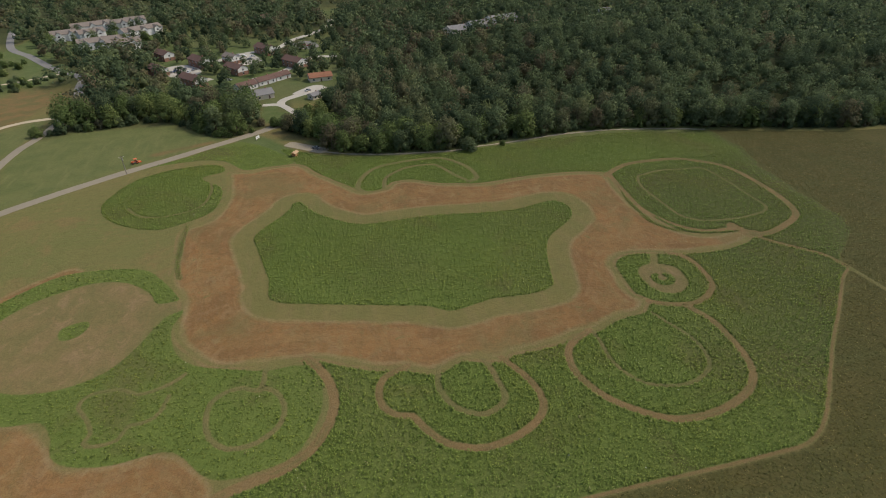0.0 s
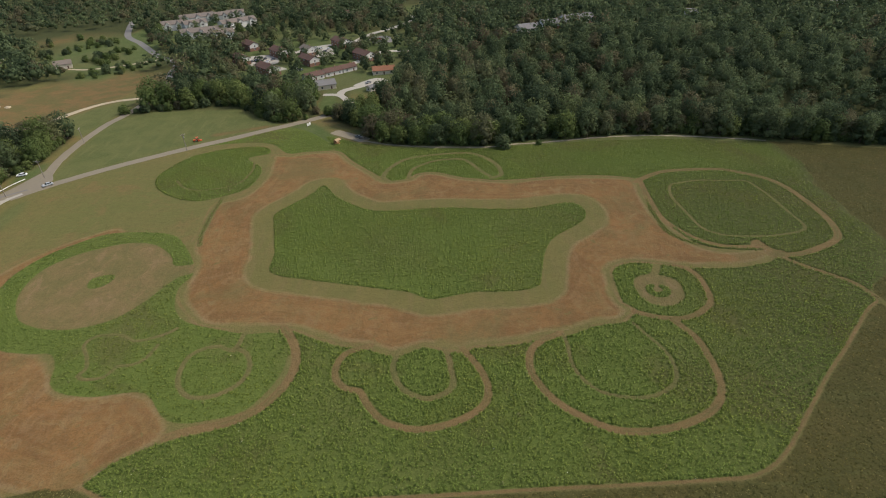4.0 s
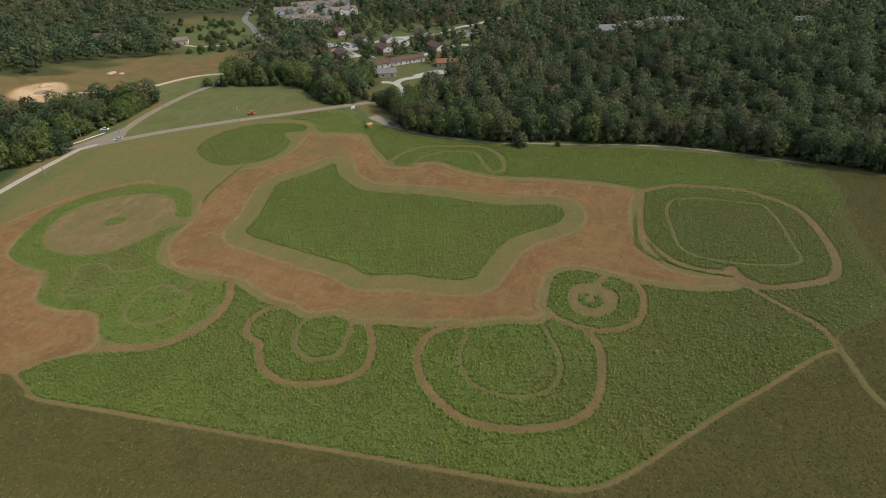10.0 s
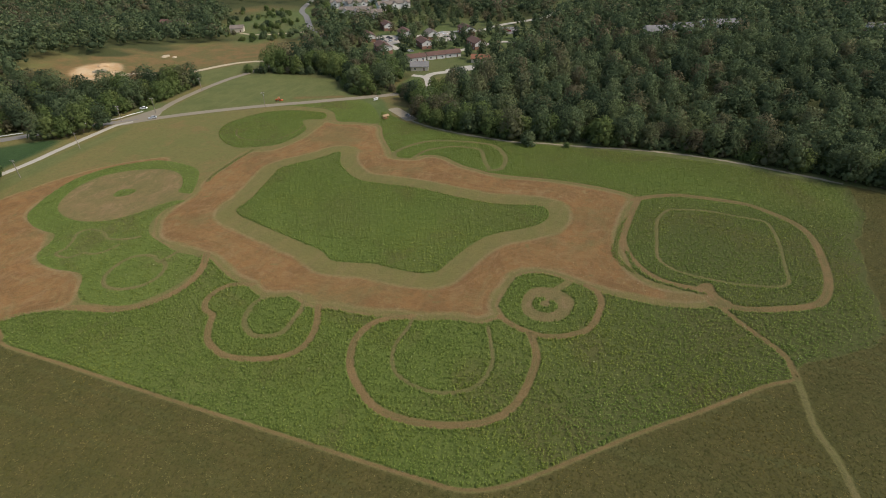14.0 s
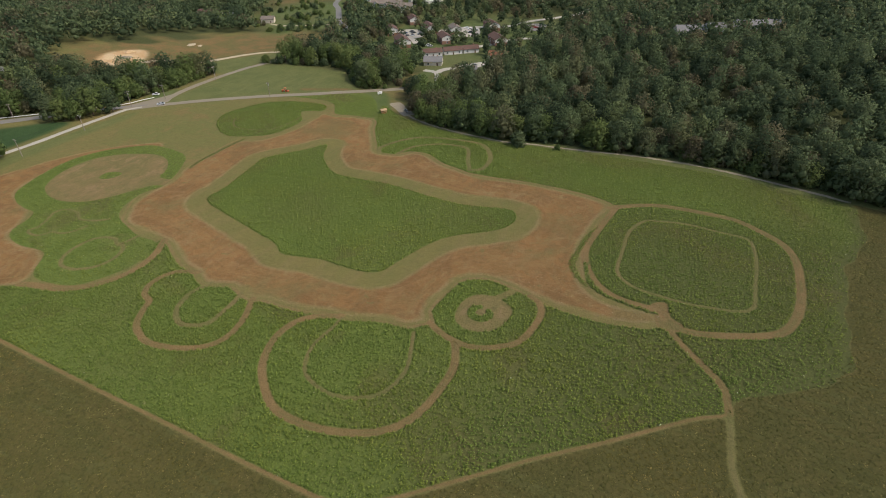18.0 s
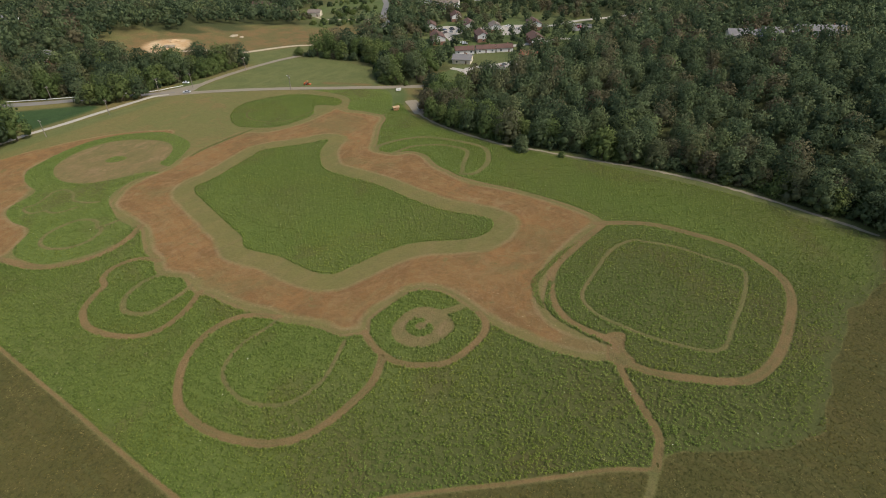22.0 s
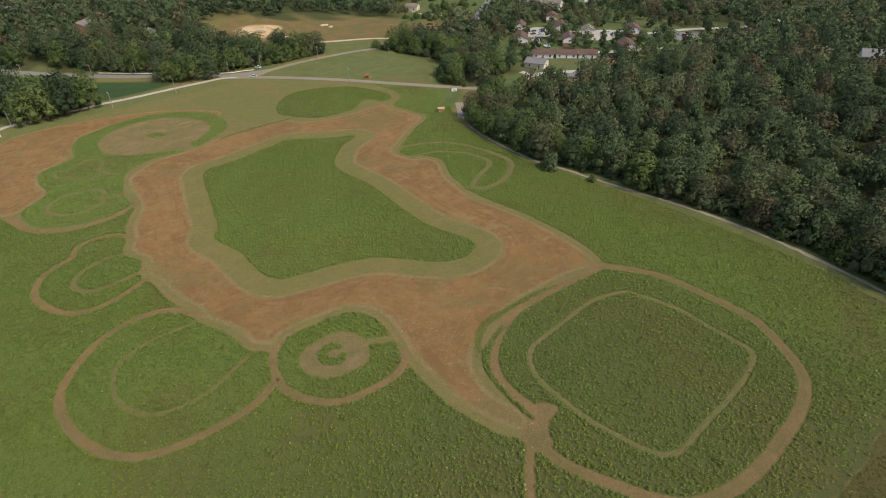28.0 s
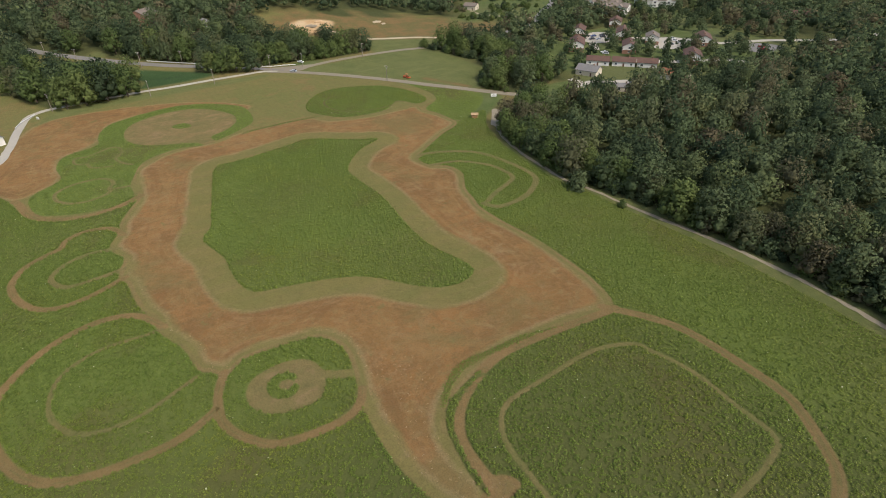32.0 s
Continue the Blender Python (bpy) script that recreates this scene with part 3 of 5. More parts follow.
    swath = g.noise(1.0, 4, along, 0.62, 0.4)
    red = g.mix(g.math("MULTIPLY", g.step(swath, 0.52, 0.66), 0.38), red, (0.220, 0.142, 0.060))
    red = g.mix(g.math("MULTIPLY", g.step(swath, 0.47, 0.34), 0.34), red, (0.152, 0.078, 0.032))
    patchy = g.noise(0.034, 5, g.squeeze(p, (1, 1, 1), 50), 0.62, 0.5)
    red = g.mix(g.math("MULTIPLY", g.step(patchy, 0.51, 0.66), 0.6), red, (0.136, 0.112, 0.044))
    red = g.mix(g.math("MULTIPLY", g.step(g.noise(0.23, 3, p, 0.5, 0.3), 0.66, 0.74), 0.5), red, (0.128, 0.124, 0.046))
    in_red = g.step(g.math("ADD", g.attr("red"), g.math("MULTIPLY", wob, 0.85)), -1.5, 1.6)
    c = g.mix(in_red, c, red)
    pale = g.mix(g.step(mid, 0.3, 0.7), (0.156, 0.132, 0.046), (0.130, 0.122, 0.041))
    pale = g.mix(g.math("MULTIPLY", g.step(streak2, 0.45, 0.7), 0.5), pale, (0.176, 0.134, 0.060))
    lane = g.math("MULTIPLY", g.step(g.attr("red"), -13.0, -11.5), g.math("SUBTRACT", 1.0, in_red))
    c = g.mix(g.math("MULTIPLY", g.math("MULTIPLY", lane, g.step(g.attr("mown"), -1.0, 0.5)), 0.8), c, pale)
    dry = g.mix(g.step(mid, 0.35, 0.65), (0.172, 0.126, 0.056), (0.146, 0.120, 0.048))
    dry = g.mix(g.math("MULTIPLY", g.step(swirl, 0.50, 0.66), 0.6), dry, (0.225, 0.150, 0.082))
    dry = g.mix(g.math("MULTIPLY", g.step(swirl, 0.48, 0.34), 0.6), dry, (0.118, 0.108, 0.042))
    c = g.mix(g.attr("dry"), c, dry)
    # a pale line of cut straw where the two cuts meet
    straw = g.math("MULTIPLY", g.step(g.attr("red"), -0.9, 0.0), g.math("SUBTRACT", 1.0, g.step(g.attr("red"), 0.3, 1.5)))
    straw = g.math("MULTIPLY", straw, g.step(g.math("ADD", fine, g.math("MULTIPLY", mid, 0.7)), 0.66, 0.95))
    c = g.mix(g.math("MULTIPLY", straw, 0.36), c, (0.262, 0.196, 0.108))
    # a worn line beside the standing crop
    worn = g.math("MULTIPLY", g.step(g.attr("mown"), -0.1, 0.35), g.math("SUBTRACT", 1.0, g.step(g.attr("mown"), 0.8, 1.6)))
    worn = g.math("MULTIPLY", worn, g.step(g.noise(0.06, 3, p), 0.40, 0.58))
    c = g.mix(g.math("MULTIPLY", worn, 0.6), c, g.mix(g.step(fine, 0.4, 0.7), (0.176, 0.116, 0.052), (0.225, 0.160, 0.086)))
    # bare wheel tracks
    wig = g.math("MULTIPLY", g.math("SUBTRACT", fine, 0.5), 1.1)
    track = g.mix(g.step(mid, 0.35, 0.65), (0.188, 0.117, 0.053), (0.150, 0.103, 0.043))
    track = g.mix(g.math("MULTIPLY", g.step(fine, 0.5, 0.75), 0.6), track, (0.26, 0.185, 0.105))
    c = g.mix(g.math("MULTIPLY", g.step(g.math("ADD", g.attr("bare"), wig), -0.3, 0.35), 0.78), c, track)
    # grass survives between the ruts
    c = g.mix(g.math("MULTIPLY", g.math("MULTIPLY", g.step(g.attr("bare"), 0.72, 0.98), g.step(mid, 0.42, 0.56)), 0.45), c, (0.116, 0.112, 0.040))
    faint = g.mix(g.step(mid, 0.35, 0.65), (0.150, 0.122, 0.052), (0.118, 0.116, 0.040))
    faint = g.mix(g.math("MULTIPLY", g.step(fine, 0.45, 0.7), 0.5), faint, (0.088, 0.098, 0.032))
    c = g.mix(g.math("MULTIPLY", g.step(g.math("ADD", g.attr("faint"), wig), -0.3, 0.35), 0.62), c, faint)
    # soil and low growth under the crops
    under = g.mix(g.step(mid, 0.3, 0.7), (0.098, 0.128, 0.028), (0.110, 0.138, 0.032))
    under = g.mix(g.step(big, 0.42, 0.7), under, (0.108, 0.122, 0.034))
    under = g.mix(g.math("MULTIPLY", g.step(fine, 0.47, 0.72), 0.5), under, (0.060, 0.086, 0.019))
    # darker and browner in the south-east and along the east edge
    under = g.mix(g.math("MULTIPLY", g.attr("thin"), 0.8), under, (0.078, 0.082, 0.028))
    under = g.mix(g.math("MULTIPLY", g.step(g.noise(0.03, 4, p, 0.6, 0.6), 0.52, 0.66), 0.5), under, (0.098, 0.082, 0.032))
    c = g.mix(g.step(g.math("ADD", g.attr("crop"), g.math("MULTIPLY", wig, 0.6)), -0.2, 0.35), c, under)
    soil = g.mix(g.step(mid, 0.3, 0.7), (0.074, 0.070, 0.022), (0.092, 0.078, 0.026))
    soil = g.mix(g.step(streak, 0.5, 0.75), soil, (0.090, 0.088, 0.030))
    soil = g.mix(g.math("MULTIPLY", g.step(fine, 0.45, 0.7), 0.6), soil, (0.040, 0.040, 0.014))
    c = g.mix(g.step(g.math("ADD", g.attr("soy"), wig), -0.3, 0.4), c, soil)
    c = g.mix(g.math("MULTIPLY", g.step(g.noise(3.0, 3, p), 0.40, 0.70), 0.36), c, g.mix(1.0, c, (0.45, 0.45, 0.42), "MULTIPLY"))
    c = g.mix(g.math("MULTIPLY", g.step(g.noise(0.55, 5, p, 0.7), 0.45, 0.7), 0.30), c, g.mix(1.0, c, (0.62, 0.66, 0.6), "MULTIPLY"))
    c = g.mix(g.math("MULTIPLY", g.step(g.noise(0.8, 5, g.squeeze(p, (1, 1, 1), 40), 0.7), 0.52, 0.72), 0.25), c, g.mix(1.0, c, (1.5, 1.42, 1.4), "MULTIPLY"))
    return g.end(c, 0.95, fine, 0.6, 0.3, spec=0.08, coarse=0.3)


def leaf_material(name, dark, light, other, share, through=0.12, per="island", spots=0.0):
    g = Nodes(name)
    r = g.island() if per == "island" else g.thing()
    tint = g.attr("tint")
    c = g.mix(tint, dark, light)
    c = g.mix(g.step(tint, 1.0 - share, 1.0 - share + 0.02), c, other)
    c = g.mix(g.math("MULTIPLY", g.math("SUBTRACT", r, 0.5), 0.9, clamp=True), c, g.mix(1.0, c, (1.45, 1.42, 1.3), "MULTIPLY"))
    big = g.noise(0.03, 3)
    c = g.mix(g.math("MULTIPLY", g.step(big, 0.4, 0.65), 0.45), c, g.mix(1.0, c, (1.25, 0.98, 0.9), "MULTIPLY"))
    if spots:
        c = g.mix(g.step(r, 1.0 - spots, 1.0 - spots + 0.001), c, (0.42, 0.44, 0.30))
    p = g.place()
    drift = g.step(g.noise(0.022, 4, p, 0.6, 0.8), 0.42, 0.64)
    c = g.mix(g.math("MULTIPLY", drift, 0.55), c, g.mix(1.0, c, (1.16, 1.10, 0.9), "MULTIPLY"))
    c = g.mix(g.math("MULTIPLY", g.step(g.noise(0.12, 5, p, 0.65), 0.5, 0.68), 0.5), c, g.mix(1.0, c, (0.80, 0.84, 0.85), "MULTIPLY"))
    return g.end(c, 0.8, spec=0.1, through=through, coarse=0.3)


def tree_leaf_material(name, shades, through=0.42, joined=False):
    """Foliage whose colour differs from tree to tree and from leaf to leaf."""
    g = Nodes(name)
    t = g.attr("tint") if joined else g.thing()
    ramp_node = g.n("ShaderNodeValToRGB", Fac=t)
    el = ramp_node.color_ramp.elements
    while len(el) < len(shades):
        el.new(0.5)
    for e, (pos, col) in zip(el, shades):
        e.position, e.color = pos, (*col, 1)
    c = ramp_node.outputs[0]
    r = g.island()
    c = g.mix(r, g.mix(1.0, c, (1.0, 1.0, 1.0), "MULTIPLY"), g.mix(1.0, c, (1.36, 1.36, 1.26), "MULTIPLY"))
    return g.end(c, 0.8, spec=0.06, through=through)


def plain(name, colour, rough=0.8, vary=0.25, scale=1.5, bump=0.2, metal=0.0, stain=None, spec=0.3):
    """A worn surface: two scales of change round one colour."""
    g = Nodes(name)
    a, b = g.noise(scale, 5), g.noise(scale * 0.12, 3)
    low = tuple(v * (1 - vary) for v in colour)
    c = g.mix(a, low, tuple(min(1, v * (1 + vary * 0.6)) for v in colour))
    c = g.mix(g.math("MULTIPLY", g.step(b, 0.45, 0.7), 0.5), c, stain or tuple(v * (1 - vary) for v in colour))
    return g.end(c, rough, a, bump, 0.02, metal, spec)


GROUND = ground_material()
CROP = leaf_material("crop_leaf", (0.106, 0.146, 0.028), (0.124, 0.163, 0.034), (0.152, 0.180, 0.048), 0.05, spots=0.002)
WEED = leaf_material("weed_leaf", (0.092, 0.128, 0.024), (0.120, 0.152, 0.032), (0.165, 0.170, 0.070), 0.10, spots=0.006)
SOY = leaf_material("dull_crop_leaf", (0.066, 0.068, 0.019), (0.100, 0.094, 0.027), (0.140, 0.126, 0.044), 0.18)
# blue raised a little in every shade, to put distance haze into the leaves
WOODS = [(0.0, (0.042, 0.060, 0.032)), (0.14, (0.056, 0.078, 0.041)), (0.3, (0.074, 0.100, 0.050)), (0.5, (0.092, 0.120, 0.059)), (0.68, (0.106, 0.130, 0.065)), (0.77, (0.114, 0.096, 0.059)), (0.86, (0.124, 0.118, 0.066)), (0.93, (0.126, 0.152, 0.066)), (1.0, (0.052, 0.072, 0.041))]
LEAF = tree_leaf_material("tree_leaf", WOODS)
LEAF_WOODS = tree_leaf_material("woods_leaf", WOODS, joined=True)
LEAF_BRIGHT = tree_leaf_material("bright_leaf", [(0.0, (0.086, 0.118, 0.042)), (0.4, (0.104, 0.138, 0.048)), (0.8, (0.134, 0.160, 0.056)), (1.0, (0.090, 0.120, 0.042))])
BARK = plain("bark", (0.10, 0.075, 0.055), 0.95, 0.4, 3, 0.6)
ASPHALT = plain("asphalt", (0.225, 0.190, 0.135), 0.9, 0.16, 0.8, 0.2)
OLD_ASPHALT = plain("old_asphalt", (0.185, 0.172, 0.155), 0.92, 0.2, 0.6, 0.2)
CONCRETE = plain("concrete", (0.38, 0.345, 0.285), 0.9, 0.14, 0.9, 0.2)
GRAVEL = plain("gravel", (0.27, 0.225, 0.155), 0.95, 0.3, 2.5, 0.7)
DIRT_LANE = plain("dirt_lane", (0.42, 0.34, 0.23), 0.95, 0.2, 1.2, 0.4)
SAND = plain("sand", (0.48, 0.33, 0.18), 0.95, 0.2, 0.35, 0.4)
WHITE_WALL = plain("white_siding", (0.68, 0.65, 0.60), 0.7, 0.1, 1.0, 0.1)
CREAM_WALL = plain("cream_siding", (0.62, 0.54, 0.42), 0.7, 0.12, 1.0, 0.1)
BRICK_WALL = plain("brick_wall", (0.28, 0.15, 0.10), 0.9, 0.25, 4.0, 0.3)
ROOF_RED = plain("brown_shingle", (0.125, 0.072, 0.054), 0.9, 0.3, 1.3, 0.4)
ROOF_GREY = plain("grey_shingle", (0.19, 0.18, 0.17), 0.9, 0.3, 1.3, 0.4)
ROOF_TAN = plain("tan_shingle", (0.19, 0.155, 0.125), 0.9, 0.25, 1.3, 0.4)
ROOF_ORANGE = plain("rust_roof", (0.24, 0.105, 0.055), 0.8, 0.25, 1.3, 0.3)
GLASS = plain("window_glass", (0.03, 0.035, 0.04), 0.12, 0.2, 0.8, 0.0, spec=0.5)
TRIM = plain("white_trim", (0.74, 0.73, 0.70), 0.6, 0.08, 2.0, 0.05)
DOOR = plain("door_paint", (0.13, 0.07, 0.05), 0.6, 0.2, 2.0, 0.1)
POLE_WOOD = plain("pole_wood", (0.26, 0.22, 0.18), 0.9, 0.3, 2.0, 0.3)
METAL = plain("grey_metal", (0.45, 0.45, 0.45), 0.45, 0.15, 3.0, 0.1, 0.8)
RAIL_WHITE = plain("pale_rail", (0.72, 0.71, 0.68), 0.55, 0.1, 2.0, 0.1)
RUBBER = plain("rubber", (0.02, 0.02, 0.02), 0.85, 0.2, 5.0, 0.2)
ORANGE = plain("orange_paint", (0.55, 0.11, 0.03), 0.45, 0.2, 3.0, 0.1)
TIMBER = plain("new_timber", (0.50, 0.28, 0.13), 0.8, 0.25, 3.0, 0.2)
TIMBER_ROOF = plain("plywood_roof", (0.40, 0.27, 0.15), 0.8, 0.2, 2.0, 0.2)
PAINTS = {k: plain(k + "_car_paint", v, 0.3, 0.06, 2.0, 0.02, 0.0, spec=0.6) for k, v in dict(white=(0.75, 0.75, 0.74), silver=(0.42, 0.43, 0.44), black=(0.025, 0.025, 0.028), red=(0.36, 0.04, 0.03), blue=(0.05, 0.08, 0.18), grey=(0.14, 0.145, 0.15)).items()}


# ---- mesh helpers ----
def mesh_of(name, verts, faces, mat, attrs=None, smooth=False, normals=None):
    """One mesh from arrays: verts (n, 3), faces (m, 3) or (m, 4)."""
    me = bpy.data.meshes.new(name)
    verts, faces = np.asarray(verts, np.float32), np.asarray(faces, np.int32)
    k = faces.shape[1]
    me.vertices.add(len(verts))
    me.vertices.foreach_set("co", verts.ravel())
    me.loops.add(faces.size)
    me.loops.foreach_set("vertex_index", faces.ravel())
    me.polygons.add(len(faces))
    me.polygons.foreach_set("loop_start", np.arange(0, faces.size, k, dtype=np.int32))
    me.polygons.foreach_set("use_smooth", np.full(len(faces), smooth))
    for key, val in (attrs or {}).items():
        me.attributes.new(key, "FLOAT", "POINT").data.foreach_set("value", np.asarray(val, np.float32))
    if normals is not None:
        me.attributes.new("custom_normal", "FLOAT_VECTOR", "POINT").data.foreach_set("vector", np.asarray(normals, np.float32).ravel())
    me.materials.append(mat)
    me.update(calc_edges=True)
    return me


def part(name, bm, material, parent=None, label=""):
    me = bpy.data.meshes.new(name)
    bm.to_mesh(me)
    bm.free()
    me.materials.append(material)
    ob = new(name, me)
    if parent is not None:
        ob.parent = parent
    return tagged(ob, label)


def box(bm, lo, hi, bevel=0.0):
    lo, hi = Vector(lo), Vector(hi)
    made = bmesh.ops.create_cube(bm, size=1, matrix=Matrix.LocRotScale((lo + hi) / 2, None, hi - lo))
    if bevel:
        edges = list({e for v in made["verts"] for e in v.link_edges})
        bmesh.ops.bevel(bm, geom=edges, offset=bevel, segments=1, affect="EDGES")
    return bm


def boxed(*boxes, bevel=0.0):
    bm = bmesh.new()
    for lo, hi in boxes:
        box(bm, lo, hi, bevel)
    return bm


def rod(a, b, r0, r1=None, sides=8, bm=None):
    bm = bm or bmesh.new()
    a, b = Vector(a), Vector(b)
    m = Matrix.Translation((a + b) / 2) @ (b - a).to_track_quat("Z", "Y").to_matrix().to_4x4()
    bmesh.ops.create_cone(bm, cap_ends=True, segments=sides, radius1=r0, radius2=r0 if r1 is None else r1, depth=(b - a).length, matrix=m)
    return bm


def prism(profile, y0, y1):
    """A profile of (x, z) points drawn along y."""
    bm = bmesh.new()
    a = [bm.verts.new((x, y0, z)) for x, z in profile]
    b = [bm.verts.new((x, y1, z)) for x, z in profile]
    n = len(a)
    bm.faces.new(a)
    bm.faces.new(b[::-1])
    for i in range(n):
        bm.faces.new((a[i], b[i], b[(i + 1) % n], a[(i + 1) % n]))
    bmesh.ops.recalc_face_normals(bm, faces=bm.faces)
    return bm


def ribbon(name, pts, width, mat, label, category, up=0.05, closed=False, wob=0.15, step=2.5, kind="structure"):
    """A draped strip with a slight crown, slightly uneven at its edges, with thickness."""
    line = smooth_line(pts, closed, step)
    d = np.gradient(line, axis=0)
    nrm = np.stack([-d[:, 1], d[:, 0]], 1) / np.linalg.norm(d, axis=1)[:, None]
    r = np.random.default_rng(len(line))
    cols = []
    for k, lift in ((-0.5, -0.25), (-0.49, 0.0), (0.0, 0.04), (0.49, 0.0), (0.5, -0.25)):
        off = k * width + (r.uniform(-wob, wob, len(line)) * np.sign(k) if k else 0)
        q = line + nrm * np.asarray(off).reshape(-1, 1)
        cols.append(np.column_stack([q, height(q[:, 0], q[:, 1]) + up + lift]))
    v = np.stack(cols, 1).reshape(-1, 3)
    n, faces = len(line), []
    for i in range(n - 1):
        for j in range(4):
            faces.append((i * 5 + j, i * 5 + j + 1, i * 5 + j + 6, i * 5 + j + 5))
    ob = new(name, mesh_of(name, v, np.array(faces)[:, ::-1], mat, smooth=False))
    return tagged(ob, label, category, kind=kind)


def pad(name, pts, mat, label, category, up=0.05, kind="structure"):
    """A flat paved patch with a rim, draped on the ground."""
    line = smooth_line(pts, True, 3.0)
    c = line.mean(0)
    rings = []
    for k, lift in ((1.01, -0.3), (1.0, 0.0), (0.66, 0.0), (0.33, 0.0)):
        q = c + (line - c) * k
        rings.append(np.column_stack([q, height(q[:, 0], q[:, 1]) + up + lift]))
    v = np.concatenate(rings + [[(*c, at(*c, up))]])
    n, f = len(line), []
    for k in range(3):
        for i in range(n):
            j = (i + 1) % n
            f.append((k * n + i, k * n + j, (k + 1) * n + j, (k + 1) * n + i))
    for i in range(n):
        f.append((3 * n + i, 3 * n + (i + 1) % n, 4 * n, 4 * n))
    bm = bmesh.new()
    bv = [bm.verts.new(x) for x in v]
    for q in f:
        bm.faces.new([bv[i] for i in dict.fromkeys(q)])
    bmesh.ops.recalc_face_normals(bm, faces=bm.faces)
    return tagged(part(name, bm, mat), label, category, kind=kind)


# ---- ground ----
def axis(lo, hi, step, end, n=46):
    g = np.arange(lo, hi + step / 2, step)
    k = (np.arange(1, n + 1) / n) ** 2.6
    a, b = step * np.arange(1, n + 1), step * np.arange(1, n + 1)
    return np.concatenate([(lo - a - (lo + end - a[-1]) * k)[::-1], g, hi + b + (end - hi - b[-1]) * k])


gx, gy = axis(-132, 214, 1.05, 4400), axis(42, 296, 1.05, 4400)
gx = np.sort(np.concatenate([gx[(gx < -262) | (gx > -132.5)], np.arange(-262, -133, 2.6)]))
X, Y = np.meshgrid(gx, gy)
Q = np.column_stack([X.ravel(), Y.ravel()])
crop, bare, red, A, D = zones(Q)
soy = np.minimum(np.minimum(-A["field"], area_distance(Q, OUT["dull_field"], 60)), -np.maximum(bare, A["faint"]) - 0.2)
soft = {k: ramp(np.max([area_distance(Q, OUT[n]) for n in ks], axis=0), -2, 2.5) for k, ks in dict(grass=("green_field", "verge", "lane_verge", "lawn_g"), lawn=("ne_grass", "lawn_a", "lawn_b", "lawn_c", "lawn_d", "lawn_e", "lawn_f", "far_grass", "clearing", "scrub"), tan=("tan_field", "tan_far", "road_strip"), row=("row_crop",), sand=("pit",), dry=("west_hole", "ring_a_hole")).items()}
wood = ramp(np.max([area_distance(Q, OUT[n]) for n in ("wood_east", "wood_west", "wood_north", "tree_row")], axis=0), -1, 3)
town = ramp(area_distance(Q, OUT["estate"]), -2, 6)
wood, soft["lawn"] = wood * (1 - town), np.maximum(soft["lawn"], town)
wood *= 1 - soft["lawn"]
n_x = len(gx)
idx = np.arange(len(Q)).reshape(len(gy), n_x)
quads = np.stack([idx[:-1, :-1], idx[:-1, 1:], idx[1:, 1:], idx[1:, :-1]], -1).reshape(-1, 4)
gz = height(Q[:, 0], Q[:, 1])
ground = new("ground", mesh_of("ground", np.column_stack([Q, gz]), quads, GROUND, dict(thin=np.maximum(ramp(Q[:, 0], 85, 150) * ramp(-Q[:, 1], -225, -190), 1.15 * ramp(Q[:, 0], 170, 182) * (1 - ramp(A["field"], 0.5, 8.0))), crop=crop, bare=bare, faint=A["faint"], red=red, mown=A["mown"], soy=soy, wood=wood, **soft), True))
tagged(ground, "mown reddish field with tan tracks, green crop soil and meadow", "ground", kind="structure")

# ---- roads ----
ribbon("road", ROADS["main"], 5.4, ASPHALT, "pale grey two-lane asphalt road beside the meadow", "road", 0.08)
ribbon("road", ROADS["lane"], 3.4, CONCRETE, "pale narrow lane curving round the meadow", "road", 0.10)
ribbon("road", ROADS["side"], 4.6, ASPHALT, "grey side road past the green field", "road", 0.09)
ribbon("road", ROADS["west"], 5.5, OLD_ASPHALT, "grey road along a pale rail", "road", 0.09)
ribbon("road", ROADS["far_west"], 6.0, OLD_ASPHALT, "grey road leading away between trees", "road", 0.08)
ribbon("road", ROADS["estate"], 6.0, CONCRETE, "pale concrete street among houses", "road", 0.08)
ribbon("road", ROADS["estate_b"], 6.0, CONCRETE, "pale concrete street by lawns", "road", 0.08)
ribbon("road", ROADS["drive"], 4.6, CONCRETE, "pale concrete driveway", "road", 0.08)
ribbon("road", ROADS["drive_b"], 5.5, CONCRETE, "pale concrete turning place", "road", 0.11)
ribbon("gravel_lane", ROADS["gravel"], 1.6, GRAVEL, "pale gravel lane along the edge of the woods", "lane", 0.06, wob=0.35)
ribbon("dirt_lane", ROADS["pit_lane"], 4.0, DIRT_LANE, "sandy dirt lane to the pit", "lane", 0.07)
ribbon("dirt_lane", ROADS["house_lane"], 3.0, DIRT_LANE, "pale dirt lane by a house", "lane", 0.07)
pad("parking_lot", PADS["junction"], ASPHALT, "pale grey asphalt at the road junction", "road", 0.12)
pad("parking_lot", PADS["lot_a"], CONCRETE, "pale concrete parking lot between houses", "parking lot", 0.06)
pad("parking_lot", PADS["lot_b"], CONCRETE, "pale concrete parking lot between houses", "parking lot", 0.06)
pad("driveway", PADS["turn"], CONCRETE, "pale concrete turning place beside lawns", "driveway", 0.13)
pad("parking_lot", PADS["lot_c"], OLD_ASPHALT, "grey asphalt parking lot beside trees", "parking lot", 0.06)
pad("parking_lot", PADS["field_lot"], GRAVEL, "pale gravel parking place under trees", "parking lot", 0.06)


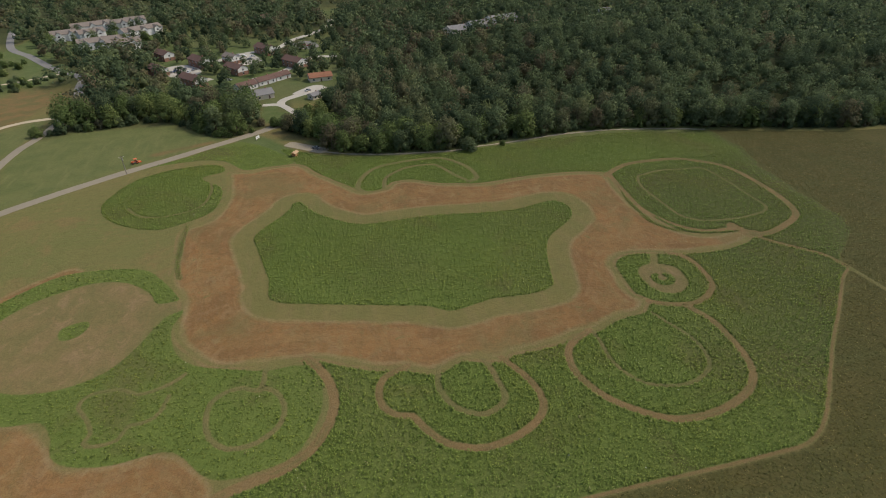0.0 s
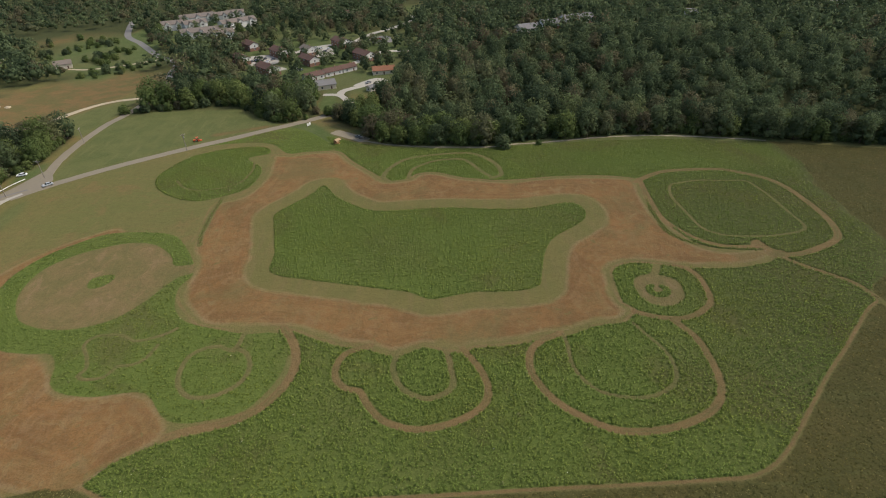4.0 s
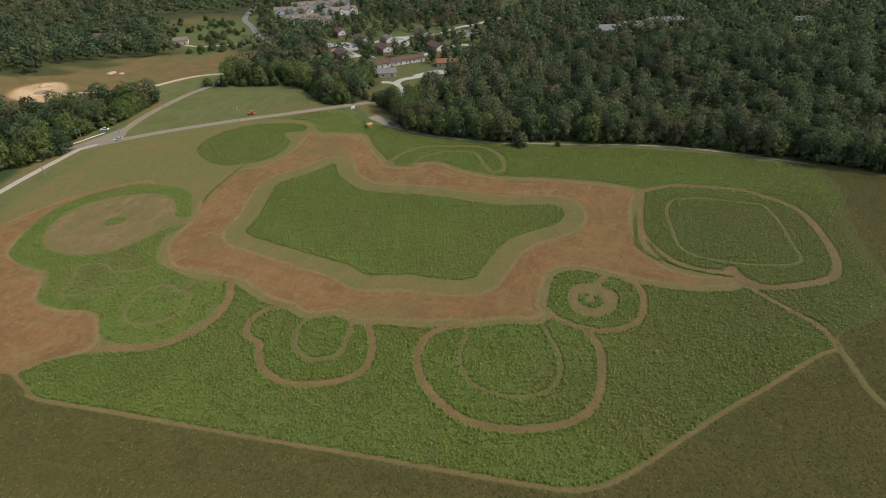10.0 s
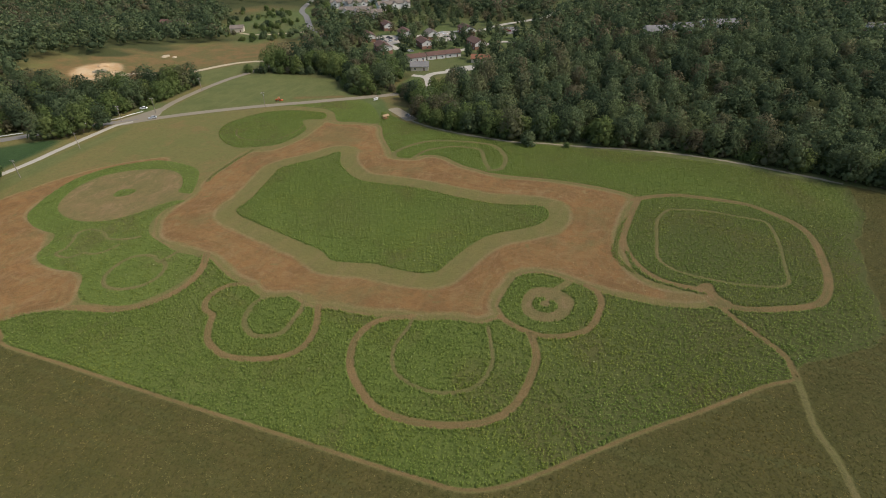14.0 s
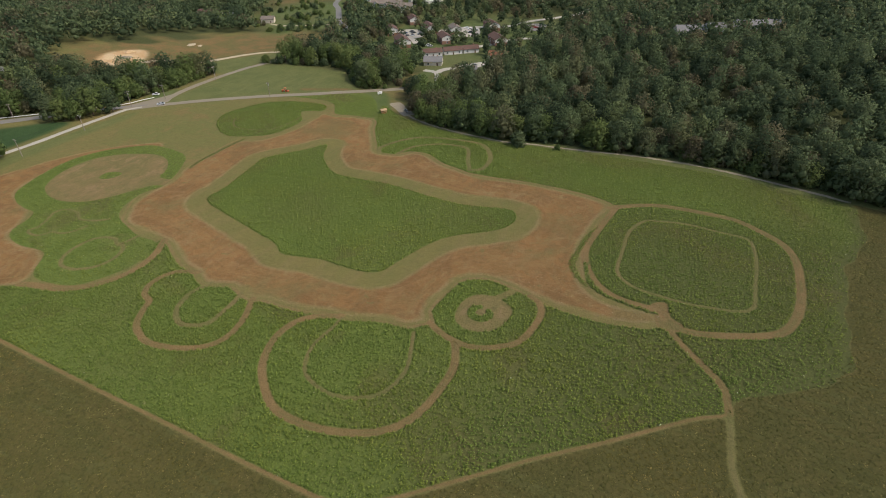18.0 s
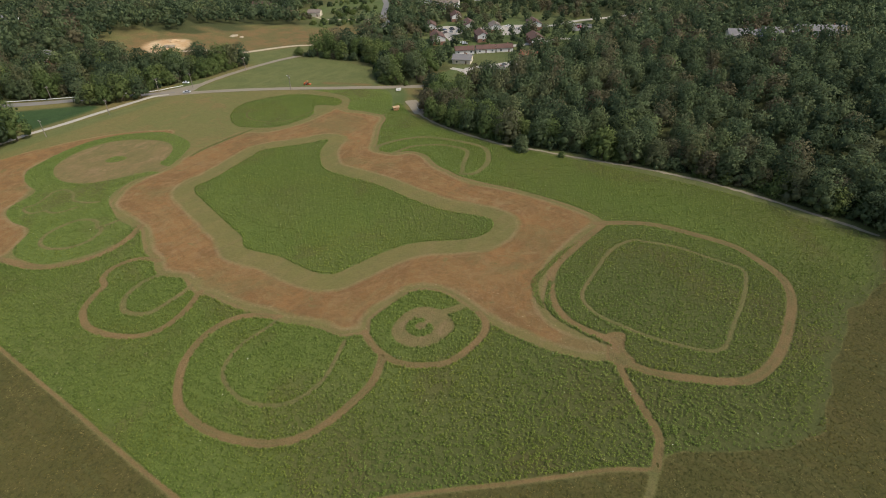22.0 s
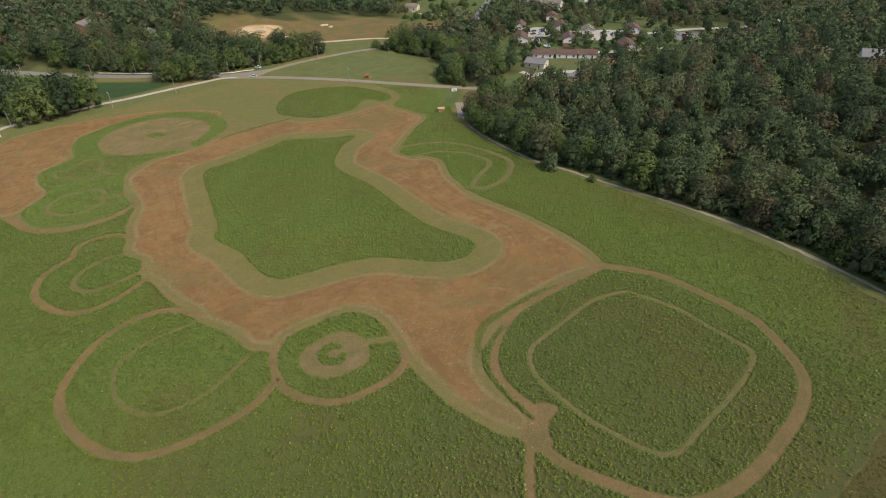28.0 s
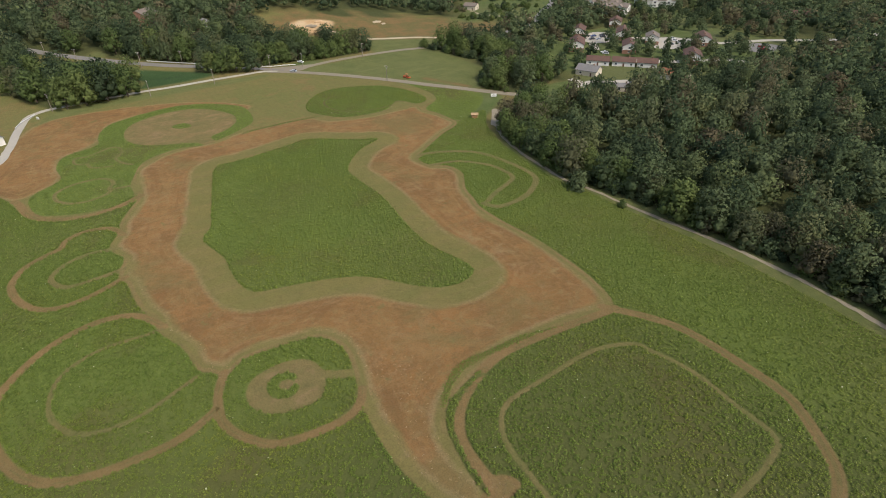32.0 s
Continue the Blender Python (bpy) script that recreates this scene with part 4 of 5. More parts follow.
# ---- crops ----
def clump_template(r, leaves, spread, tall, size, low=0.35):
    """A low plant: leaves tilted outwards round a dome."""
    v = []
    for i in range(leaves):
        a = r.uniform(0, 6.283)
        d = spread * math.sqrt(r.uniform(0.0, 1))
        z = tall * (1 - 0.3 * (d / spread) ** 2) * r.uniform(low, 1.1)
        s = size * r.uniform(0.7, 1.3)
        tilt = r.uniform(-0.35, 0.7)
        u = np.array([math.cos(a), math.sin(a), 0.0])
        w = np.array([-u[1], u[0], 0.0])
        f = u * math.cos(tilt) - np.array([0, 0, math.sin(tilt)])
        c = u * d + np.array([0, 0, z])
        for k, l in ((-0.5, -0.15), (0.15, -0.5), (0.6, 0.0), (0.15, 0.5)):
            v.append(c + f * k * s + w * l * s)
    return np.array(v)


def scatter(name, q, leaves, spread, tall, size, mat, label, category, seed, lo=0.75, hi=1.3, low=0.35):
    r = np.random.default_rng(seed)
    kinds = [clump_template(r, leaves, spread, tall, size, low) for _ in range(10)]
    n = len(q)
    which, ang, sc = r.integers(0, 10, n), r.uniform(0, 6.283, n), r.uniform(lo, hi, n)
    base = np.stack(kinds)[which]
    c, s = np.cos(ang)[:, None], np.sin(ang)[:, None]
    x = (base[..., 0] * c - base[..., 1] * s) * sc[:, None] + q[:, :1]
    y = (base[..., 0] * s + base[..., 1] * c) * sc[:, None] + q[:, 1:]
    z = base[..., 2] * r.uniform(0.72, 1.28, n)[:, None] + height(q[:, 0], q[:, 1])[:, None]
    v = np.stack([x, y, z], -1).reshape(-1, 3)
    f = np.arange(len(v)).reshape(-1, 4)
    tint = np.repeat(r.random(n), base.shape[1])
    e = v.reshape(-1, 4, 3)
    nr = np.cross(e[:, 2] - e[:, 0], e[:, 3] - e[:, 1])
    nr /= np.linalg.norm(nr, axis=1)[:, None]
    off = (e.mean(1)[:, :2] - np.repeat(q, base.shape[1] // 4, 0)) / spread
    nr = nr * 0.42 + np.column_stack([off * 0.62, np.full(len(off), 0.42)])
    nr = np.repeat(nr / np.linalg.norm(nr, axis=1)[:, None], 4, 0)
    ob = new(name, mesh_of(name, v, f, mat, dict(tint=tint), True, nr))
    return tagged(ob, label, category, kind="stuff")


def jittered(x0, x1, y0, y1, step, seed):
    r = np.random.default_rng(seed)
    a, b = np.meshgrid(np.arange(x0, x1, step), np.arange(y0, y1, step))
    q = np.column_stack([a.ravel(), b.ravel()])
    return q + r.uniform(-0.5, 0.5, q.shape) * step


cand = jittered(-112, 212, 52, 286, 0.59, 3)
c_crop, c_bare, c_red, c_A, c_D = zones(cand)
# lush and thin stretches
thick = 0.5 + 0.5 * np.sin(cand[:, 0] * 0.061 + 1.9 * np.sin(cand[:, 1] * 0.047)) * np.sin(cand[:, 1] * 0.083 + 1.3 * np.sin(cand[:, 0] * 0.039))
west_low = np.maximum(c_A["west_crop"], c_A["ne_crop"]) > 0
share = np.where(west_low, 0.30, np.where(cand[:, 1] < 150, 0.42, 0.50) + 0.24 * thick)
share = np.where((c_crop < 1.0) & ~west_low, 0.9, share)
share = share * (1 - ramp(cand[:, 0], 172, 186) * (1 - ramp(c_A["field"], 0.0, 7.0)) * 0.8)
grow = (c_crop > rng.uniform(0.05, 0.4, len(cand))) & (rng.random(len(cand)) < share)
rim = grow & (c_crop < 0.65) & ~west_low & ~((cand[:, 0] > 165) & (c_A["field"] < 2.0))
near = cand[:, 1] < 150
scatter("crop_rim", cand[rim & near], 14, 0.30, 0.76, 0.23, CROP, "dense tall edge of the standing green crop", "crop", 10, 0.8, 1.2, 0.05)
scatter("crop_rim", cand[rim & ~near & ((c_A["heart"] > 0) | (c_A["disc"] > 0))], 14, 0.30, 0.58, 0.23, CROP, "dense edge of the green crop beside mown ground", "crop", 20, 0.8, 1.2, 0.05)
scatter("crop_rim", cand[rim & ~near & (c_A["heart"] <= 0) & (c_A["disc"] <= 0)], 9, 0.3, 0.42, 0.22, CROP, "low edge of the green crop along faint tracks", "crop", 21, 0.8, 1.2, 0.05)
grow &= ~rim
sorts = dict(heart=c_A["heart"] > 0, disc=c_A["disc"] > 0, west=c_A["west_crop"] > 0, strip=c_A["ne_crop"] > 0)
rest = ~np.any(list(sorts.values()), axis=0)
texts = dict(heart="dense green leafy crop patch amid mown ground", disc="round green crop patch with a faint inner ring", west="green crop ring and patch beside the mown meadow", strip="green crop strip beside the road")
for k, sel in sorts.items():
    scatter("crop_patch", cand[grow & sel], 7, 0.31, 0.32 if k == "west" else 0.62, 0.215, CROP, texts[k], "crop", 11)
scatter("crop_patch", cand[grow & rest & (cand[:, 1] < 150)], 7, 0.31, 0.72, 0.215, CROP, "green leafy crop cut by curving tan tracks", "crop", 12)
scatter("crop_patch", cand[grow & rest & (cand[:, 1] >= 150)], 7, 0.31, 0.52, 0.215, CROP, "green leafy crop between mown ground and woods", "crop", 13)
tufts = cand[grow & (rng.random(len(cand)) < 0.03)]
scatter("weeds", tufts, 9, 0.4, 1.0, 0.22, WEED, "taller leafy weeds standing out of the crop", "weeds", 15, 0.6, 1.4)
spur = jittered(-62, -46, 155, 203, 0.42, 8)
spur = spur[line_distance(spur, LINES["spur"], reach=5.0) < 0.8]
scatter("grass_strip", spur, 6, 0.25, 0.16, 0.14, WEED, "ridge of longer grass left between two mown strips", "grass", 16)
wedge = jittered(min(x for x, _ in WEDGE), max(x for x, _ in WEDGE), min(y for _, y in WEDGE), max(y for _, y in WEDGE), 0.36, 9)
wedge = wedge[(area_distance(wedge, smooth_line(WEDGE, True, 2.0), 8) > rng.uniform(0.0, 0.5, len(wedge)))]
scatter("grass_strip", wedge, 6, 0.25, 0.22, 0.16, CROP, "bright green grass wedge beside the mown ground", "grass", 17)
# pale flecks of cut straw along the edges of the mown ground and at the track junctions
flecks = jittered(-60, 162, 95, 214, 0.8, 19)
f_crop, f_bare, f_red, f_A, f_D = zones(flecks)
rim = ramp(flecks[:, 0], 50, 115) * ramp(-flecks[:, 1], -165, -138)
chance = np.where((np.abs(f_red - 0.4) < 0.8) & (f_A["mown"] < 6), 0.03 + 0.3 * rim, 0.0)
chance = np.maximum(chance, np.where((f_red > 0.8) & (flecks[:, 1] < 150) & (flecks[:, 0] > 110), 0.12, 0.0))
chance = np.maximum(chance, np.where((f_A["junction"] > 0) | (np.hypot(flecks[:, 0] - 95, flecks[:, 1] - 110) < 4.5), 0.5, 0.0))
chance = np.where(f_crop > 0, 0.0, chance)
STRAW = leaf_material("cut_straw", (0.215, 0.150, 0.078), (0.275, 0.205, 0.118), (0.33, 0.27, 0.18), 0.12)
scatter("cut_straw", flecks[rng.random(len(flecks)) < chance], 3, 0.3, 0.06, 0.17, STRAW, "pale flecks of cut straw on the mown ground", "straw", 18)
cand = jittered(-110, 280, -10, 236, 0.95, 5)
s_field, s_dull = area_distance(cand, OUT["field"]), area_distance(cand, OUT["dull_field"], 60)
s_edge = line_distance(cand, LINES["edge_south"])
s_exit = line_distance(cand, LINES["exit_south"])
keep = (s_dull > 0.3) & (s_field < -0.3) & (s_edge > 1.3) & (s_exit > 1.1)
scatter("dull_crop", cand[keep], 4, 0.5, 0.11, 0.27, SOY, "dull olive-brown low crop outside the tan track", "crop", 14)


# ---- trees ----
def crown(r, radius, tall, lumps, cards, size, low=0.05, cores=4):
    """Leaf cards on the skins of many lumps, with plain cores inside; returns corners of quads and soft normals."""
    quad, soft = [], []
    mid = np.array([0, 0, tall * (0.5 + low / 2)])
    for i in range(lumps):
        k = (i + r.uniform(0, 1)) / lumps if i else 0.5
        turn = i * 2.4 + r.uniform(-0.5, 0.5)
        dome = math.sqrt(max(0.02, 1 - max(0.0, k - 0.3) ** 2 / 0.52))
        reach = radius * dome * math.sqrt(r.uniform(0.3, 1.0)) * 0.74 if i else 0.0
        p = np.array([math.cos(turn) * reach, math.sin(turn) * reach, tall * (low + 0.08 + (0.80 - low) * k)])
        s = radius * r.uniform(0.26, 0.44) * (1.6 if i == 0 else 1)
        u = r.normal(size=(cards, 3))
        u[:, 2] = np.where(r.random(cards) < 0.75, np.abs(u[:, 2]), u[:, 2])
        u /= np.linalg.norm(u, axis=1)[:, None]
        c = p + u * s * r.uniform(0.78, 1.32, (cards, 1))
        nrm = u + r.normal(scale=0.6, size=(cards, 3))
        nrm /= np.linalg.norm(nrm, axis=1)[:, None]
        a = np.cross(nrm, r.normal(size=(cards, 3)))
        a /= np.linalg.norm(a, axis=1)[:, None]
        b = np.cross(nrm, a)
        s2 = size * r.uniform(0.6, 1.35, (cards, 1))
        corner = np.stack([c + a * k2 * s2 + b * l * s2 for k2, l in ((-0.5, -0.2), (0.2, -0.5), (0.55, 0.1), (-0.1, 0.5))], 1)
        whole = c - mid
        whole = whole / (np.linalg.norm(whole, axis=1)[:, None] + 1e-6)
        n2 = u * 0.6 + whole * 0.5 + nrm * 0.26 + np.array([0, 0, 0.2])
        quad.append(corner.reshape(-1, 3))
        soft.append(np.repeat(n2 / np.linalg.norm(n2, axis=1)[:, None], 4, 0))
        if i >= cores:
            continue
        # core: two stacked rings with a lid
        t = np.arange(5) * math.pi * 0.4 + r.uniform(0, 1)
        ring = [np.column_stack([np.cos(t) * w, np.sin(t) * w, np.full(5, z)]) * s * 0.66 for w, z in ((0.75, -0.75), (1.0, 0.1), (0.35, 0.9))]
        for lo, hi in zip(ring[:-1], ring[1:]):
            f = np.stack([lo, np.roll(lo, -1, 0), np.roll(hi, -1, 0), hi], 1).reshape(-1, 3)
            quad.append(f + p)
            n3 = f / np.linalg.norm(f, axis=1)[:, None]
            soft.append(n3)
    return np.concatenate(quad), np.concatenate(soft)


def trunk_mesh(r, tall, radius):
    bm = bmesh.new()
    rod((0, 0, -0.3), (0, 0, tall * 0.30), radius, radius * 0.8, 7, bm)
    rod((0, 0, tall * 0.29), (r.uniform(-0.5, 0.5), r.uniform(-0.5, 0.5), tall * 0.62), radius * 0.8, radius * 0.35, 6, bm)
    for i in range(4):
        a = i * 1.57 + r.uniform(-0.5, 0.5)
        z = tall * r.uniform(0.26, 0.42)
        e = tall * 0.22
        rod((0, 0, z), (math.cos(a) * e, math.sin(a) * e, z + tall * r.uniform(0.12, 0.25)), radius * 0.45, radius * 0.15, 5, bm)
    me = bpy.data.meshes.new("trunk")
    bm.to_mesh(me)
    bm.free()
    me.materials.append(BARK)
    return me


tree_rng = np.random.default_rng(21)
KINDS = []
for i in range(8):
    tall = (14.5, 16, 13, 17, 15.5, 14, 11.5, 16.5)[i]
    rad = (6.2, 6.8, 5.8, 6.6, 7.4, 5.4, 5.4, 7.0)[i]
    quad, soft_n = crown(tree_rng, rad, tall, 27, 38, 0.74, 0.03, 10)
    KINDS.append((mesh_of("crown", quad, np.arange(len(quad)).reshape(-1, 4), LEAF if i % 2 else LEAF_BRIGHT, dict(tint=np.full(len(quad), 0.0)), True, soft_n), trunk_mesh(tree_rng, tall, 0.34), tall))


def tree(x, y, kind, scale, turn, label, group):
    base = new("tree")
    base.matrix_world = pose(x, y, at(x, y), 0, 0, turn) @ Matrix.Scale(scale, 4)
    for nm, me in (("crown", KINDS[kind][0]), ("trunk", KINDS[kind][1])):
        ob = new(nm, me)
        ob.parent = base
    return tagged(base, label, "tree", group)


def thin(q, gap, seed):
    """Keeps points that lie at least gap apart."""
    r = np.random.default_rng(seed)
    cells, keep = {}, []
    for i in r.permutation(len(q)):
        k = (int(q[i][0] // gap), int(q[i][1] // gap))
        near = (cells.get((k[0] + a, k[1] + b)) for a in (-1, 0, 1) for b in (-1, 0, 1))
        if all(o is None or np.hypot(*(q[i] - o)) > gap for o in near):
            cells[k] = q[i]
            keep.append(i)
    return q[sorted(keep)]


def block(x, y):
    """Keeps trees off the houses, streets and lawns."""
    q = np.column_stack([x, y])
    bad = np.zeros(len(q), bool)
    for k, v in ROADS.items():
        bad |= line_distance(q, smooth_line(v, False, 6.0), reach=8) < (6.5 if k not in ("gravel",) else 3.2)
    for k, v in PADS.items():
        bad |= area_distance(q, smooth_line(v, True, 6.0), 6) > -2.0
    for k in ("lawn_a", "lawn_b", "lawn_c", "lawn_d", "lawn_e", "lawn_f", "clearing", "far_grass", "scrub", "pit", "tan_field", "tan_far", "green_field", "row_crop", "field"):
        bad |= area_distance(q, OUT[k], 8) > -3.5
    for hx, hy, _, hw, _ in APARTMENTS:
        bad |= np.hypot(q[:, 0] - hx - 3, q[:, 1] - hy + 6) < 4 + hw * 0.42
    for hx, hy, _, hw, *_ in HOUSES + APARTMENTS + FAR_HOUSES:
        bad |= np.hypot(q[:, 0] - hx, q[:, 1] - hy) < 5.5 + hw * 0.42
    return ~bad


woods = jittered(-760, 900, 40, 1000, 7.5, 31)
in_east, in_west = area_distance(woods, OUT["wood_east"], 60), area_distance(woods, OUT["wood_west"], 60)
in_north, in_row = area_distance(woods, OUT["wood_north"], 60), area_distance(woods, OUT["tree_row"], 20)
deep = np.max([in_east, in_west, in_north, in_row], axis=0)
woods_ok = (deep > 0) & block(woods[:, 0], woods[:, 1])
# estate trees stand apart among the houses
est = area_distance(woods, OUT["estate"], 20) > 0
woods_ok &= ~est | (rng.random(len(woods)) < 0.58)
near_edge = ((in_east < 22) & (in_east > 0) & (woods[:, 0] < 330) & (woods[:, 1] < 330)) | (in_row > 0) | ((in_west > 0) & (in_west < 18) & (woods[:, 0] > -240))
solo = thin(woods[woods_ok & near_edge], 6.2, 2)[:300]
for i, (x, y) in enumerate(solo):
    kind = int(tree_rng.integers(0, 8))
    # east of x = 120 only the darker leaf: dimness there put into colour
    tree(x, y, kind | 1 if x > 120 else kind, tree_rng.uniform(0.72, 1.12), tree_rng.uniform(0, 360), "broad dark green leafy tree at the edge of woods", "trees at the wood edge")


def far_woods(name, q, kinds, label, seed):
    """Many crowns joined; nobody could count them."""
    r = np.random.default_rng(seed)
    vs, ts, ns = [], [], []
    which = r.integers(0, len(kinds), len(q))
    for k, (base, nb) in enumerate(kinds):
        s = q[which == k]
        n = len(s)
        if not n:
            continue
        east = ramp(s[:, 0] + r.uniform(-50, 50, n), 60, 200)  # eastern crowns look dim; that shade is put into their tint
        ang, sc, sz = r.uniform(0, 6.283, (n, 1)), r.uniform(0.75, 1.3, (n, 1)), r.uniform(0.8, 1.16, (n, 1))
        c, d = np.cos(ang), np.sin(ang)
        x = (base[:, 0] * c - base[:, 1] * d) * sc + s[:, :1]
        y = (base[:, 0] * d + base[:, 1] * c) * sc + s[:, 1:]
        sz = sz * (1 + 0.30 * np.exp(-((s[:, :1] - 42) ** 2 + (s[:, 1:] - 335) ** 2) / (2 * 42.0 ** 2)))
        z = base[:, 2] * sz + height(s[:, 0], s[:, 1])[:, None]
        vs.append(np.stack([x, y, z], -1).reshape(-1, 3))
        ns.append(np.stack([nb[:, 0] * c - nb[:, 1] * d, nb[:, 0] * d + nb[:, 1] * c, np.broadcast_to(nb[:, 2], x.shape)], -1).reshape(-1, 3))
        ts.append(np.repeat(r.random(n) * (1 - 0.30 * east * (r.random(n) < 0.88)), len(base)))
    v = np.concatenate(vs)
    ob = new(name, mesh_of(name, v, np.arange(len(v)).reshape(-1, 4), LEAF_WOODS, dict(tint=np.concatenate(ts)), True, np.concatenate(ns)))
    return tagged(ob, label, "woods", kind="stuff")


mid_kinds = [crown(tree_rng, tree_rng.uniform(5.4, 7.4), tree_rng.uniform(12.5, 16.5), 18, 23, 0.86, 0.16, 6) for _ in range(9)]
far_kinds = [crown(tree_rng, tree_rng.uniform(6.2, 8.0), tree_rng.uniform(12.5, 16), 9, 10, 1.5, 0.1, 3) for _ in range(6)]
dist = np.hypot(woods[:, 0] - 100, woods[:, 1] - 40)
inner = woods_ok & ~near_edge
q_mid = thin(woods[inner & (dist < 400) & ~est], 7.6, 4)
q_far = np.concatenate([thin(woods[inner & ~est & (dist >= 400) & (dist < 640)], 8.6, 5), thin(woods[inner & ~est & (dist >= 640) & (dist < 1080)], 15.0, 6)])
small_kinds = [crown(tree_rng, tree_rng.uniform(3.8, 5.6), tree_rng.uniform(8, 12.5), 15, 20, 0.85, 0.05, 5) for _ in range(5)]
far_woods("garden_trees", thin(woods[inner & est], 8.0, 8), small_kinds, "rounded green garden trees among the houses", 43)
for nm, sel in (("east", q_mid[:, 0] > 0), ("west", q_mid[:, 0] <= 0)):
    if sel.any():
        far_woods("woods", q_mid[sel], mid_kinds, "dense dark green mixed woods with brownish crowns", 41)
far_woods("woods", q_far, far_kinds, "distant dark green woods", 42)

# ---- houses ----
ROOFS = dict(red=ROOF_RED, grey=ROOF_GREY, tan=ROOF_TAN, orange=ROOF_ORANGE)
WALLS = dict(white=WHITE_WALL, cream=CREAM_WALL, brick=BRICK_WALL)
ROOF_WORDS = dict(red="brown shingle", grey="grey shingle", tan="tan shingle", orange="rust-orange")


def gable(w, d, z, rise, over, thick=0.25):
    """A gable roof along x as one folded slab."""
    a, t = d / 2 + over, thick
    bm = prism([(-a, z - over * rise / (d / 2)), (0, z + rise), (a, z - over * rise / (d / 2)), (a, z - over * rise / (d / 2) + t), (0, z + rise + t), (-a, z - over * rise / (d / 2) + t)], -w / 2 - over, w / 2 + over)
    bmesh.ops.rotate(bm, verts=bm.verts, cent=(0, 0, 0), matrix=Matrix.Rotation(radians(90), 3, "Z"))
    return bm


def pane(parent, x, y, z, w, h, face):
    """A window with frame and glass, on a wall that faces along face ('x' or 'y' with sign)."""
    win = []
    s = 1 if face[0] == "+" else -1
    f, t = 0.08, 0.06
    if face[1] == "y":
        bm = boxed(((x - w / 2 - f, y - t, z - f), (x + w / 2 + f, y + t, z)), ((x - w / 2 - f, y - t, z + h), (x + w / 2 + f, y + t, z + h + f)),
                   ((x - w / 2 - f, y - t, z), (x - w / 2, y + t, z + h)), ((x + w / 2, y - t, z), (x + w / 2 + f, y + t, z + h)))
        gl = boxed(((x - w / 2, y - 0.02, z), (x + w / 2, y + 0.03, z + h)))
    else:
        bm = boxed(((x - t, y - w / 2 - f, z - f), (x + t, y + w / 2 + f, z)), ((x - t, y - w / 2 - f, z + h), (x + t, y + w / 2 + f, z + h + f)),
                   ((x - t, y - w / 2 - f, z), (x + t, y - w / 2, z + h)), ((x - t, y + w / 2, z), (x + t, y + w / 2 + f, z + h)))
        gl = boxed(((x - 0.03, y - w / 2, z), (x + 0.03, y + w / 2, z + h)))
    fr = part("window", bm, TRIM, parent)
    part("pane", gl, GLASS, fr)


def house(x, y, turn, w, d, h, roof, wall, name="house", low=None):
    base = new(name)
    base.matrix_world = pose(x, y, at(x, y), 0, 0, turn)
    rise = d * 0.24
    body = prism([(-d / 2, -0.6), (d / 2, -0.6), (d / 2, h), (0, h + rise * 0.98), (-d / 2, h)], -w / 2, w / 2)
    bmesh.ops.rotate(body, verts=body.verts, cent=(0, 0, 0), matrix=Matrix.Rotation(radians(90), 3, "Z"))
    part("wall", body, WALLS[wall], base)
    part("roof", gable(w, d, h, rise, 0.5), ROOFS[roof], base)
    if wall == "brick" and roof == "red":
        for s in (-1, 1):
            g = prism([(-d / 2 + 0.1, h - 2.4), (d / 2 - 0.1, h - 2.4), (d / 2 - 0.1, h - 0.05), (0, h + rise * 0.93), (-d / 2 + 0.1, h - 0.05)], s * (w / 2 + 0.03) - 0.05, s * (w / 2 + 0.03) + 0.05)
            bmesh.ops.rotate(g, verts=g.verts, cent=(0, 0, 0), matrix=Matrix.Rotation(radians(90), 3, "Z"))
            part("gable_end", g, WHITE_WALL, base, "white siding on the gable end")
    if h > 4.5:
        part("lower_wall", boxed(((-w / 2 - 0.05, -d / 2 - 0.05, -0.6), (w / 2 + 0.05, d / 2 + 0.05, 2.4))), BRICK_WALL, base, "brick lower storey")
    floors = (0.9, 3.4) if h > 4.5 else (0.9,)
    for z in floors:
        n = max(2, int(w / 4.5))
        for i in range(n):
            px = -w / 2 + w * (i + 0.5) / n
            for s, fc in ((-1, "-y"), (1, "+y")):
                if z == 0.9 and i == n // 2 and s < 0:
                    part("door", boxed(((px - 0.5, s * (d / 2 + 0.1) - 0.05, 0), (px + 0.5, s * (d / 2 + 0.1) + 0.05, 2.05))), DOOR, base)
                    continue
                pane(base, px, s * (d / 2 + 0.08), z, 1.2, 1.2, fc)
        for s, fc in ((-1, "-x"), (1, "+x")):
            pane(base, s * (w / 2 + 0.08), 0, z, 1.2, 1.2, fc)
    part("chimney", boxed(((w * 0.22 - 0.35, -0.35, h), (w * 0.22 + 0.35, 0.35, h + rise + 0.9)), bevel=0.04), BRICK_WALL, base)
    words = "white-sided" if wall == "white" else "cream-sided" if wall == "cream" else "red brick"
    return tagged(base, "%s %s house with a %s roof" % ("two-storey" if h > 4.5 else "low", words, ROOF_WORDS[roof]), "house", "houses of the estate")


for row in HOUSES + FAR_HOUSES:
    house(*row)


